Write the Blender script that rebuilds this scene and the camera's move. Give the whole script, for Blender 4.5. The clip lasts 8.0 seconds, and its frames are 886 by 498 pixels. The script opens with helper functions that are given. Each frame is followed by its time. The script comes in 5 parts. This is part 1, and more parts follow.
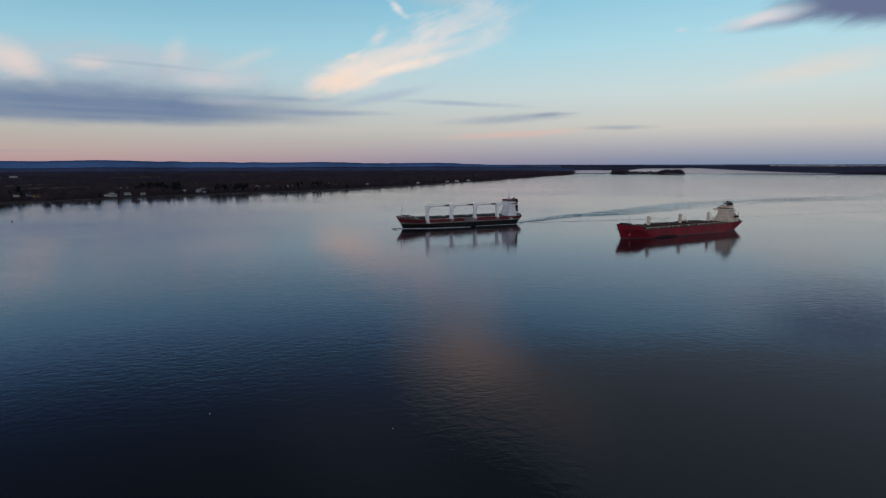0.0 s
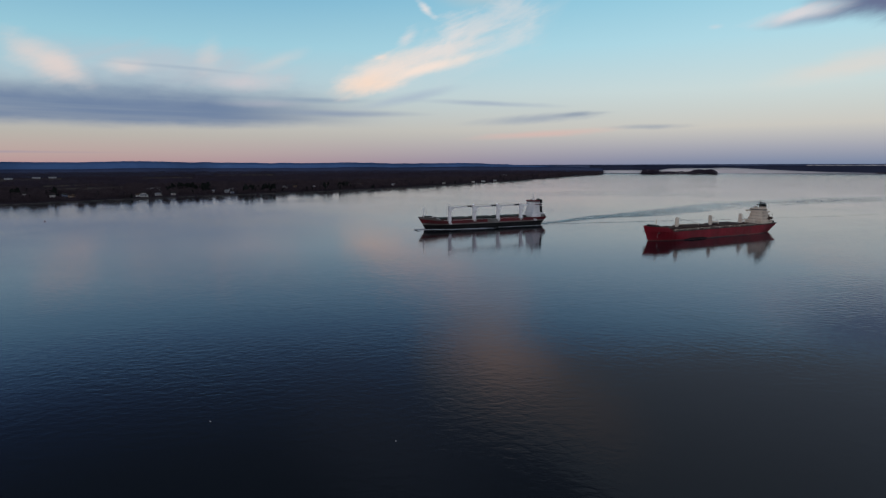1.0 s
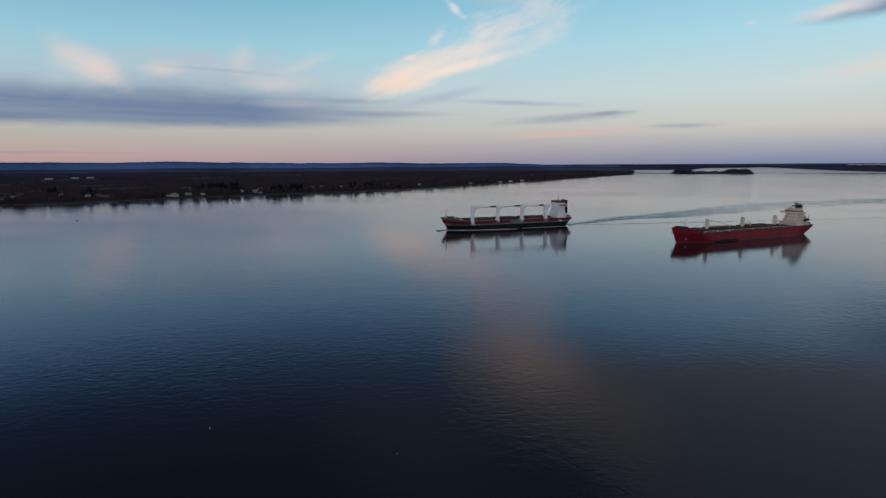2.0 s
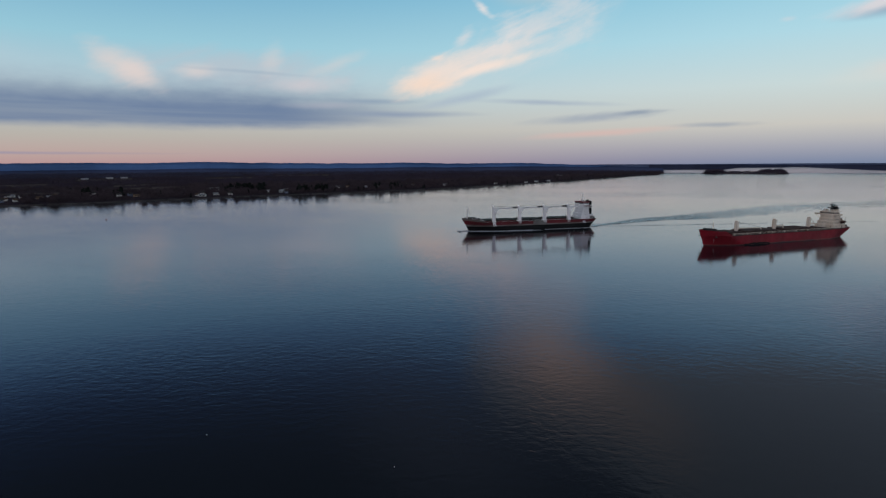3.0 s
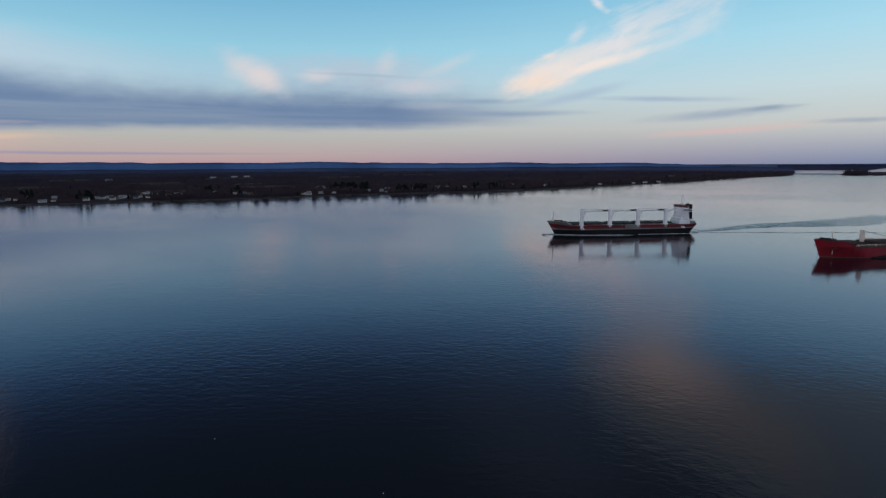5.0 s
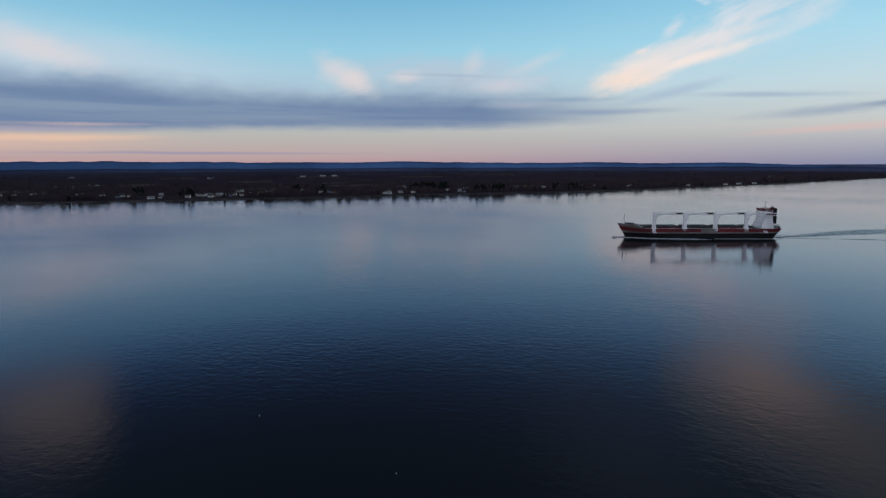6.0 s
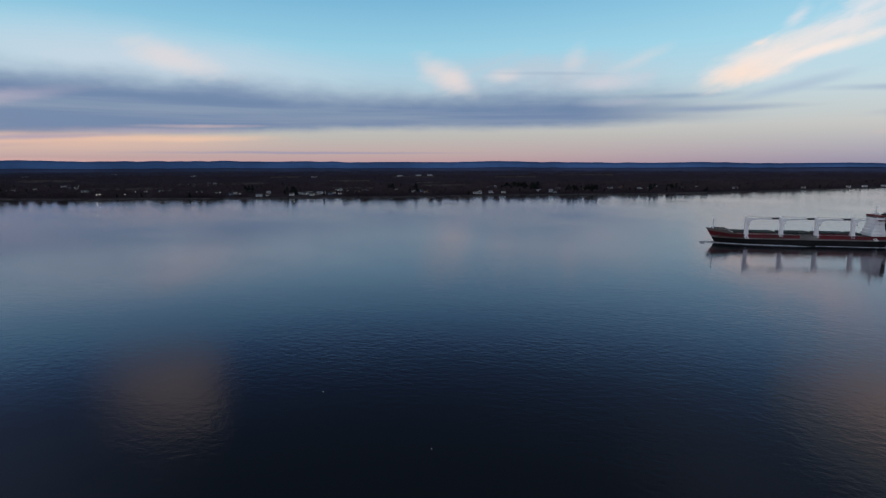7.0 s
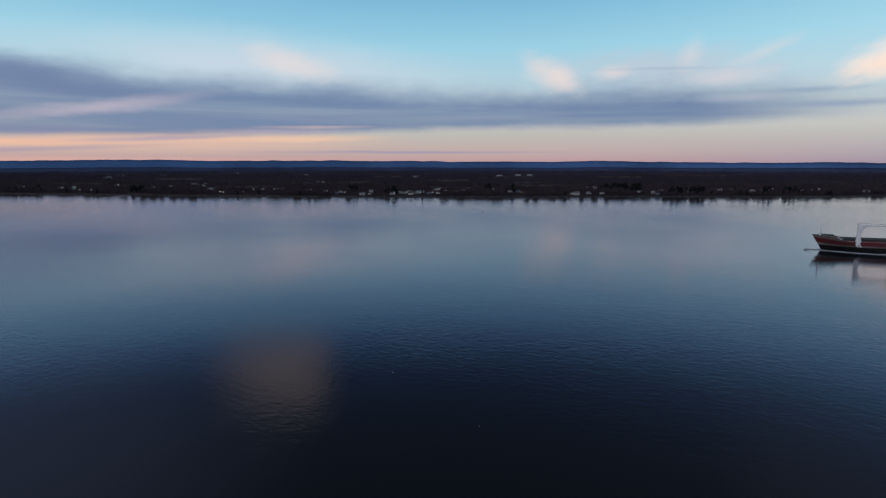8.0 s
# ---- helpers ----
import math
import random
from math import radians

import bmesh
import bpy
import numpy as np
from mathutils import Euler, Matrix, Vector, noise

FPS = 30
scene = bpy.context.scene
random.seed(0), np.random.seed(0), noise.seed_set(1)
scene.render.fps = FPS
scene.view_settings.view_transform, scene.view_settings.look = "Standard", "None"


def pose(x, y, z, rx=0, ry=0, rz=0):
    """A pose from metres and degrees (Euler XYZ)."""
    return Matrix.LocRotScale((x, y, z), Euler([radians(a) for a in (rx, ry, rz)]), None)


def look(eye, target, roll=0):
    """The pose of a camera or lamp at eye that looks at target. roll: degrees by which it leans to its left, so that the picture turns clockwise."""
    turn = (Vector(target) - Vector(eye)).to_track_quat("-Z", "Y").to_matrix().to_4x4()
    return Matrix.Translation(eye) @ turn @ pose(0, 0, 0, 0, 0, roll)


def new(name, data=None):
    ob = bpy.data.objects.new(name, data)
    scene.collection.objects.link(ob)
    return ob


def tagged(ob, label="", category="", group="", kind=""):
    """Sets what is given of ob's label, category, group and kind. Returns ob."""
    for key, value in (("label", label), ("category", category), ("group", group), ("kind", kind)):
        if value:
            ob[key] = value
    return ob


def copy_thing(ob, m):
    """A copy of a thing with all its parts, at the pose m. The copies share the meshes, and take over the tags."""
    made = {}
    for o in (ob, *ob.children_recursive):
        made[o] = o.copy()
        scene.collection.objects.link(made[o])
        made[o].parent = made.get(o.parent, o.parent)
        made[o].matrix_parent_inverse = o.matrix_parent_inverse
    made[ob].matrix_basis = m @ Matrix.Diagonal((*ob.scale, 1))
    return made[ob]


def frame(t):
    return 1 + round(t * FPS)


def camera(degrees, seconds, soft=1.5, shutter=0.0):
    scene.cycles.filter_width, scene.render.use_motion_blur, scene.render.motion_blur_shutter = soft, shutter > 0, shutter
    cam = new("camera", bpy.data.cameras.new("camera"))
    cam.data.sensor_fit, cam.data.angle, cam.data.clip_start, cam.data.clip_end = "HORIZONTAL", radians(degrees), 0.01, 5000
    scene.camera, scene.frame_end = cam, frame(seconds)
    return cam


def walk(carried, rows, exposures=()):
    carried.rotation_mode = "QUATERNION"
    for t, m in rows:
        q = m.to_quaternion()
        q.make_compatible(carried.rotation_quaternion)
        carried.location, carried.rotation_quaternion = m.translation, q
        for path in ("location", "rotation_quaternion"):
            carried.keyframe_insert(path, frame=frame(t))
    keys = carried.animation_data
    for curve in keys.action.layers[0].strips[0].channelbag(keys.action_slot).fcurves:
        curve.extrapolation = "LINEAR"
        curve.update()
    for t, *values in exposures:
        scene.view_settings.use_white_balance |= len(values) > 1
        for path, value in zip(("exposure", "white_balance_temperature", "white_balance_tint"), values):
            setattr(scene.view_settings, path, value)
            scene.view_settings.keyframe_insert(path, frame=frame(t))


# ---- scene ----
cam = camera(75.3, 8.0, soft=1.3)
ROWS = [
    (0.00, 0.00, 0.00, 67.00, -0.000, -8.380, 0.064),
    (0.50, 2.57, 3.53, 67.04, 1.402, -8.365, 0.129),
    (1.00, 5.15, 7.05, 67.08, 2.728, -8.354, 0.184),
    (1.50, 7.72, 10.57, 67.11, 4.130, -8.357, 0.229),
    (3.00, 15.44, 20.91, 67.23, 8.188, -8.335, 0.306),
    (3.50, 17.99, 24.17, 67.28, 9.554, -8.330, 0.312),
    (3.90, 20.04, 26.72, 67.32, 10.739, -8.324, 0.309),
    (4.00, 20.55, 27.36, 67.33, 11.035, -8.323, 0.308),
    (4.10, 21.80, 28.80, 67.36, 11.737, -8.321, 0.306),
    (4.20, 23.19, 30.41, 67.40, 12.524, -8.318, 0.303),
    (4.50, 27.47, 35.35, 67.51, 14.934, -8.311, 0.295),
    (5.25, 39.40, 37.60, 68.26, 20.850, -8.318, 0.255),
    (6.00, 52.17, 35.33, 69.45, 27.101, -8.330, 0.195),
    (6.50, 61.54, 33.11, 70.46, 31.839, -8.345, 0.157),
    (7.00, 71.34, 30.60, 71.55, 36.639, -8.357, 0.110),
    (7.50, 81.59, 28.02, 72.70, 41.676, -8.373, 0.053),
    (8.00, 92.24, 25.48, 73.87, 46.701, -8.414, -0.015),
]
walk(cam, [(t, pose(x, y, z, 90 + pitch, roll, yaw)) for t, x, y, z, yaw, pitch, roll in ROWS],
     [(0.0, -0.10, 6600.0, 10.0), (4.0, -0.11, 6580.0, 10.0), (4.5, -0.09, 6200.0, 8.0), (6.0, -0.05, 6200.0, 9.0), (8.0, 0.02, 6400.0, 10.0)])


# ---- node helpers ----
def lin(r, g, b):
    """Linear colour from 0 to 255 values."""
    return tuple((c / 255 / 12.92) if c <= 10 else ((c / 255 + 0.055) / 1.055) ** 2.4 for c in (r, g, b)) + (1.0,)


def put(nt, socket, value):
    if isinstance(value, bpy.types.NodeSocket):
        nt.links.new(value, socket)
    elif value is not None:
        socket.default_value = value


def calc(nt, op, a, b=None, c=None, clamp=False):
    n = nt.nodes.new("ShaderNodeMath")
    n.operation, n.use_clamp = op, clamp
    for k, v in enumerate((a, b, c)):
        put(nt, n.inputs[k], v)
    return n.outputs[0]


def triple(nt, x, y, z):
    n = nt.nodes.new("ShaderNodeCombineXYZ")
    for k, v in enumerate((x, y, z)):
        put(nt, n.inputs[k], v)
    return n.outputs[0]


def cloudy(nt, vector, scale, detail=4.0, rough=0.55, distortion=0.0):
    n = nt.nodes.new("ShaderNodeTexNoise")
    put(nt, n.inputs["Vector"], vector)
    n.inputs["Scale"].default_value, n.inputs["Detail"].default_value = scale, detail
    n.inputs["Roughness"].default_value, n.inputs["Distortion"].default_value = rough, distortion
    return n.outputs["Fac"]


def ramped(nt, value, lo, hi, out_lo=0.0, out_hi=1.0, smooth=True):
    n = nt.nodes.new("ShaderNodeMapRange")
    n.interpolation_type = "SMOOTHSTEP" if smooth else "LINEAR"
    for k, v in zip(("Value", "From Min", "From Max", "To Min", "To Max"), (value, lo, hi, out_lo, out_hi)):
        put(nt, n.inputs[k], v)
    return n.outputs["Result"]


def blend(nt, fac, a, b, mode="MIX"):
    n = nt.nodes.new("ShaderNodeMix")
    n.data_type, n.blend_type = "RGBA", mode
    put(nt, n.inputs[0], fac), put(nt, n.inputs[6], a), put(nt, n.inputs[7], b)
    return n.outputs[2]


def ramp(nt, fac, stops):
    n = nt.nodes.new("ShaderNodeValToRGB")
    put(nt, n.inputs[0], fac)
    el = n.color_ramp.elements
    while len(el) < len(stops):
        el.new(0.5)
    for e, (p, c) in zip(el, stops):
        e.position = p
    for e, (p, c) in zip(el, stops):
        e.color = c
    return n.outputs[0]


# ---- sky and light ----
SUN_AZ, SUN_EL = 235.0, 4.0
world = bpy.data.worlds.new("dusk_sky")
scene.world = world
world.use_nodes = True
nt = world.node_tree
nt.nodes.clear()
sky = nt.nodes.new("ShaderNodeTexSky")
sky.sky_type, sky.sun_disc = "NISHITA", False
sky.sun_elevation, sky.sun_rotation = radians(SUN_EL), radians(SUN_AZ)
coord = nt.nodes.new("ShaderNodeTexCoord")
split = nt.nodes.new("ShaderNodeSeparateXYZ")
nt.links.new(coord.outputs["Generated"], split.inputs[0])
AZ = calc(nt, "MULTIPLY", calc(nt, "ARCTAN2", split.outputs[0], split.outputs[1]), 57.2958)
EL = calc(nt, "MULTIPLY", calc(nt, "ARCSINE", split.outputs[2]), 57.2958)

# clear twilight: the left of the view is warm at the horizon, the right lies in the earth's shadow
up = calc(nt, "DIVIDE", EL, 60.0, clamp=True)
warm = ramp(nt, up, [(0.0, lin(184, 148, 153)), (0.018, lin(189, 166, 164)), (0.045, lin(185, 181, 176)), (0.12, lin(180, 204, 216)),
                     (0.18, lin(152, 203, 222)), (0.25, lin(122, 180, 211)), (0.285, lin(88, 130, 172)), (0.34, lin(54, 77, 112)), (0.43, lin(49, 60, 78)), (0.55, lin(47, 55, 67)), (1.0, lin(70, 90, 120))])
cool = ramp(nt, up, [(0.0, lin(120, 137, 168)), (0.022, lin(158, 164, 182)), (0.055, lin(202, 201, 198)), (0.11, lin(202, 219, 222)),
                     (0.18, lin(176, 219, 234)), (0.25, lin(148, 206, 229)), (0.285, lin(126, 178, 210)), (0.34, lin(108, 142, 176)), (0.43, lin(86, 100, 118)), (0.55, lin(76, 84, 94)), (1.0, lin(70, 90, 120))])
colour = blend(nt, ramped(nt, AZ, -45.0, 32.0), warm, cool)


def profile(*points):
    """A height in degrees that follows the azimuth through the given points."""
    at = calc(nt, "DIVIDE", calc(nt, "ADD", AZ, 90.0), 150.0, clamp=True)
    return calc(nt, "MULTIPLY", ramp(nt, at, [((a + 90) / 150, (h / 60, h / 60, h / 60, 1.0)) for a, h in points]), 60.0)


# drifting of the cloud edges
fine_v = triple(nt, calc(nt, "MULTIPLY", AZ, 0.06), calc(nt, "MULTIPLY", EL, 0.30), 0.0)
n_a = calc(nt, "SUBTRACT", cloudy(nt, fine_v, 1.6, 5.0, 0.6), 0.5)
n_b = calc(nt, "SUBTRACT", cloudy(nt, triple(nt, calc(nt, "MULTIPLY", AZ, 0.05), calc(nt, "MULTIPLY", EL, 0.12), 7.3), 2.3, 5.0, 0.6), 0.5)
streak = cloudy(nt, triple(nt, calc(nt, "MULTIPLY", AZ, 0.03), calc(nt, "MULTIPLY", EL, 0.8), 3.1), 1.1, 4.0, 0.5)
U = calc(nt, "ADD", AZ, calc(nt, "MULTIPLY", n_a, 7.0))
V = calc(nt, "ADD", EL, calc(nt, "MULTIPLY", n_b, 1.7))

TURN = math.cos(radians(20)), math.sin(radians(20))
along = calc(nt, "ADD", calc(nt, "MULTIPLY", AZ, TURN[0]), calc(nt, "MULTIPLY", EL, TURN[1]))
across = calc(nt, "SUBTRACT", calc(nt, "MULTIPLY", EL, TURN[0]), calc(nt, "MULTIPLY", AZ, TURN[1]))
puff = calc(nt, "SUBTRACT", cloudy(nt, triple(nt, calc(nt, "MULTIPLY", along, 0.14), calc(nt, "MULTIPLY", across, 0.36), 1.7), 1.9, 6.0, 0.58, 0.3), 0.5)
combed = calc(nt, "SUBTRACT", cloudy(nt, triple(nt, calc(nt, "MULTIPLY", along, 0.10), calc(nt, "MULTIPLY", across, 0.75), 5.2), 1.5, 5.0, 0.6, 0.4), 0.5)
U_NEAR = calc(nt, "ADD", AZ, calc(nt, "MULTIPLY", n_a, 2.0))
V_NEAR = calc(nt, "ADD", EL, calc(nt, "MULTIPLY", n_b, 0.5))
LEVEL = calc(nt, "ADD", EL, calc(nt, "MULTIPLY", n_b, 0.35))


def bank(u, v, ru, rv, turn, inner, tone, amount, level=False, fluff=0.0, comb=0.0):
    """One soft cloud: its middle, half-axes and turn in degrees of azimuth and height."""
    global colour
    du, dv = calc(nt, "SUBTRACT", U_NEAR if fluff else U, u), calc(nt, "SUBTRACT", LEVEL if level else V_NEAR if fluff else V, v)
    cs, sn = math.cos(radians(turn)), math.sin(radians(turn))
    a = calc(nt, "ADD", calc(nt, "MULTIPLY", du, cs / ru), calc(nt, "MULTIPLY", dv, sn / ru))
    b = calc(nt, "ADD", calc(nt, "MULTIPLY", du, -sn / rv), calc(nt, "MULTIPLY", dv, cs / rv))
    d = calc(nt, "SQRT", calc(nt, "ADD", calc(nt, "MULTIPLY", a, a), calc(nt, "MULTIPLY", b, b)))
    if fluff:
        d = calc(nt, "ADD", d, calc(nt, "ADD", calc(nt, "MULTIPLY", puff, 1.5 * fluff), calc(nt, "MULTIPLY", combed, 0.5 * fluff)))
    if comb:
        d = calc(nt, "ADD", d, calc(nt, "MULTIPLY", calc(nt, "ADD", n_a, combed), comb))
    m = ramped(nt, d, 1.0, inner, 0.0, amount)
    colour = blend(nt, m, colour, tone)


def shelf(tone, amount):
    """The long dark bank: a crisp level underside, a soft top, fading out to the right."""
    global colour
    edge = calc(nt, "ADD", EL, calc(nt, "ADD", calc(nt, "MULTIPLY", n_a, 0.7), calc(nt, "MULTIPLY", n_b, 0.8)))
    soft = calc(nt, "ADD", EL, calc(nt, "MULTIPLY", n_b, 2.6))
    floor_ = calc(nt, "ADD", ramped(nt, AZ, -88.0, -48.0, 1.9, 3.35, False), ramped(nt, AZ, -48.0, -8.0, 0.0, 0.5, False))
    roof_ = ramped(nt, AZ, -86.0, -44.0, 8.5, 7.6, False)
    m = calc(nt, "MULTIPLY", ramped(nt, calc(nt, "SUBTRACT", edge, floor_), -0.42, 0.6), ramped(nt, calc(nt, "SUBTRACT", soft, roof_), 0.8, -2.6))
    m = calc(nt, "MULTIPLY", m, ramped(nt, AZ, -6.0, -25.0))
    m = calc(nt, "MULTIPLY", m, ramped(nt, streak, 0.3, 0.55, 0.78 * amount, amount))
    colour = blend(nt, m, colour, tone)


WHITE, SLATE = lin(234, 216, 211), lin(107, 129, 164)


def veil(low, high, tone, amount):
    """The high grey veil over the right, which the near water mirrors: its lower and upper edge follow the azimuth."""
    global colour
    h = calc(nt, "ADD", EL, calc(nt, "ADD", calc(nt, "MULTIPLY", n_b, 2.2), calc(nt, "MULTIPLY", n_a, 1.6)))
    m = calc(nt, "MULTIPLY", ramped(nt, calc(nt, "SUBTRACT", h, low), -1.2, 1.6), ramped(nt, calc(nt, "SUBTRACT", high, h), -1.6, 2.2))
    colour = blend(nt, calc(nt, "MULTIPLY", m, amount), colour, tone)


veil(profile((-9, 21), (-5, 18), (2, 18.5), (11, 17.8), (20, 16.6), (30, 15.2), (40, 14)),
     profile((-9, 17), (-6, 20), (-2.5, 24), (10, 29), (19, 34), (40, 48)), lin(128, 142, 146), 0.95)
bank(10, 22.5, 12, 5.0, 24, 0.0, lin(178, 166, 150), 0.7)
bank(3.0, 21.0, 9.5, 6.0, 25, 0.0, lin(160, 154, 146), 0.6)
bank(3.0, 18.6, 8.5, 4.4, 18, 0.0, lin(240, 214, 188), 0.85)
bank(-2.2, 18.2, 6.0, 2.8, 20, 0.0, lin(204, 194, 190), 0.6)
bank(-8, 28, 16, 9, 25, 0.0, lin(104, 116, 130), 0.6)
bank(-63.5, 20.0, 8.5, 6.4, 12, 0.0, lin(206, 190, 172), 0.6)
bank(-61.3, 20.2, 4.4, 5.4, 0, 0.0, lin(214, 196, 174), 0.3)
bank(-88, 28, 31, 16, 0, 0.1, lin(116, 132, 156), 0.8)
# pale tops over the dark bank along the left
bank(-64, 9.0, 26, 3.8, -2, 0.0, lin(204, 212, 222), 0.7)
bank(-27, 8.4, 13, 2.6, 0, 0.0, lin(188, 196, 208), 0.7, fluff=0.6)
shelf(SLATE, 1.0)
bank(-36.6, 8.4, 4.0, 1.9, -28, 0.0, WHITE, 0.72, fluff=0.55)
bank(-35.0, 7.6, 2.6, 1.3, -25, 0.0, WHITE, 0.45, fluff=0.35)
bank(-30.8, 8.3, 2.2, 1.0, 0, 0.0, WHITE, 0.5, fluff=0.4)
bank(-24.2, 9.6, 2.2, 1.5, 70, 0.0, WHITE, 0.32, fluff=0.6)
bank(-21.5, 7.5, 6.0, 1.1, 2, 0.0, lin(214, 206, 212), 0.62, fluff=0.5)
bank(-18.4, 9.4, 4.2, 0.9, 22, 0.0, WHITE, 0.3, fluff=0.4)
bank(-26.5, 8.45, 8.0, 0.25, -2, 0.0, lin(150, 172, 194), 0.4, level=True)
bank(-19.5, 5.7, 6.0, 0.5, 1, 0.0, lin(176, 180, 196), 0.5, level=True)
bank(-14.5, 6.1, 6.0, 0.4, 0, 0.0, lin(132, 154, 182), 0.6, level=True)
bank(-12.0, 4.9, 9.0, 0.5, 0, 0.0, lin(132, 150, 180), 0.7, level=True)
bank(-61.0, 9.2, 6.5, 1.7, -14, 0.0, WHITE, 0.55, fluff=0.5)
bank(-82, 6.9, 15, 2.1, -6, 0.1, lin(98, 118, 158), 0.9)
bank(-77, 4.7, 12, 0.9, 9, 0.0, lin(180, 172, 190), 0.75)
bank(-81, 2.7, 10, 0.6, 0, 0.0, lin(118, 128, 164), 0.7, level=True)
bank(-50, 1.15, 22, 0.2, 0, 0.0, lin(150, 146, 172), 0.8, level=True)
bank(-68, 1.9, 22, 1.3, 1, 0.0, lin(224, 182, 164), 0.6, level=True)
bank(-62, 2.35, 12, 0.42, 1, 0.0, lin(238, 196, 168), 0.7, level=True, comb=0.4)
bank(-64, 3.1, 12, 0.35, 1, 0.0, lin(150, 144, 166), 0.55, level=True, comb=0.5)
bank(-58, 3.5, 9, 0.25, 1, 0.0, lin(216, 184, 178), 0.5, level=True, comb=0.5)
bank(-80, 1.9, 24, 0.8, 2, 0.0, lin(226, 182, 164), 0.75, level=True)
bank(-83, 1.75, 9, 0.35, 1, 0.0, lin(236, 184, 156), 0.55, level=True)
bank(-84, 1.1, 16, 0.35, 3, 0.0, lin(164, 148, 168), 0.75, level=True)
bank(-72, 2.3, 12, 0.3, 3, 0.0, lin(158, 150, 176), 0.7, level=True)
bank(-62, 3.0, 10, 0.3, 1, 0.0, lin(168, 160, 184), 0.5, level=True)
bank(-80, 0.3, 34, 0.5, 0, 0.0, lin(220, 174, 164), 0.6, level=True)
# bright feathered cloud: a thin haze, the lit body with its lip, and torn tufts above
bank(-1.0, 10.8, 12.0, 3.4, 18, 0.0, lin(206, 217, 224), 0.5, fluff=0.9)
bank(1.0, 12.9, 6.5, 2.2, 24, 0.0, lin(224, 222, 224), 0.55, fluff=1.4)
bank(-8.2, 8.8, 5.6, 2.0, 18, 0.2, lin(242, 227, 219), 0.95, fluff=0.55)
bank(-3.0, 10.6, 6.0, 1.3, 19, 0.0, lin(236, 226, 222), 0.7, fluff=0.8)
bank(-9.8, 7.7, 4.6, 1.3, 14, 0.0, lin(252, 224, 206), 0.95, fluff=0.45)
bank(-3.6, 9.3, 7.5, 0.8, 13, 0.0, lin(250, 231, 220), 0.92, fluff=0.5)
bank(3.8, 11.6, 4.6, 1.4, 24, 0.0, lin(228, 225, 226), 0.38, fluff=1.0)
bank(-4.1, 14.3, 1.5, 0.5, -40, 0.0, lin(240, 232, 230), 0.75, fluff=0.6)
bank(-6.2, 11.9, 1.5, 0.7, 40, 0.0, lin(228, 224, 226), 0.6, fluff=0.7)
bank(-2.2, 11.9, 2.6, 0.9, 34, 0.0, lin(234, 228, 228), 0.55, fluff=1.0)
bank(-8.6, 10.1, 0.9, 0.4, 10, 0.0, lin(244, 226, 216), 0.7, fluff=0.5)
bank(-6.0, 6.4, 7.0, 0.7, 11, 0.0, lin(162, 180, 204), 0.6, fluff=0.3)
# thin streaks over the water
bank(6.5, 4.35, 9.0, 0.6, 3, 0.0, lin(156, 168, 186), 0.8, level=True, comb=0.5)
bank(10.5, 4.65, 3.6, 0.32, 2, 0.0, lin(134, 150, 174), 0.75, level=True, comb=0.4)
bank(17.0, 3.4, 6.0, 0.36, 0, 0.0, lin(150, 162, 180), 0.75, level=True, comb=0.5)
bank(1.5, 5.8, 9.0, 0.4, -3, 0.0, lin(156, 172, 196), 0.7, level=True)
bank(6.5, 2.9, 9.0, 0.5, 3, 0.0, lin(222, 184, 180), 0.6, level=True)
bank(32.0, 7.7, 10.0, 1.4, 8, 0.0, lin(226, 216, 210), 0.65)
# dark cloud with a pale leading edge
bank(29.0, 11.6, 5.0, 0.9, 4, 0.0, lin(140, 158, 184), 0.85, fluff=0.25)
bank(36.0, 12.2, 9.0, 2.3, -3, 0.3, lin(98, 108, 144), 1.0, fluff=0.4)
bank(27.8, 11.9, 4.4, 0.8, 7, 0.0, lin(226, 220, 224), 0.85, fluff=0.7)
bank(21.8, 11.6, 0.9, 0.3, 0, 0.0, lin(222, 218, 222), 0.35, fluff=0.1)
# the bright half of the sky, where the sun has just gone down
colour = blend(nt, ramped(nt, split.outputs[1], -0.05, -0.75, 0.0, 0.9), colour, (0.56, 0.56, 0.66, 1.0))

glow = nt.nodes.new("ShaderNodeBackground")
air = blend(nt, 1.0, colour, blend(nt, 1.0, sky.outputs[0], (0.012, 0.012, 0.012, 1.0), "MULTIPLY"), "ADD")
nt.links.new(air, glow.inputs[0])
glow.inputs[1].default_value = 1.0
nt.links.new(glow.outputs[0], nt.nodes.new("ShaderNodeOutputWorld").inputs[0])

sun = new("sun", bpy.data.lights.new("sun", "SUN"))
sun.data.energy, sun.data.angle, sun.data.color = 0.22, radians(14), (1.0, 0.84, 0.74)
sun.matrix_world = look((0, 0, 200), (math.sin(radians(SUN_AZ)) * -100, math.cos(radians(SUN_AZ)) * -100, 200 - 22))


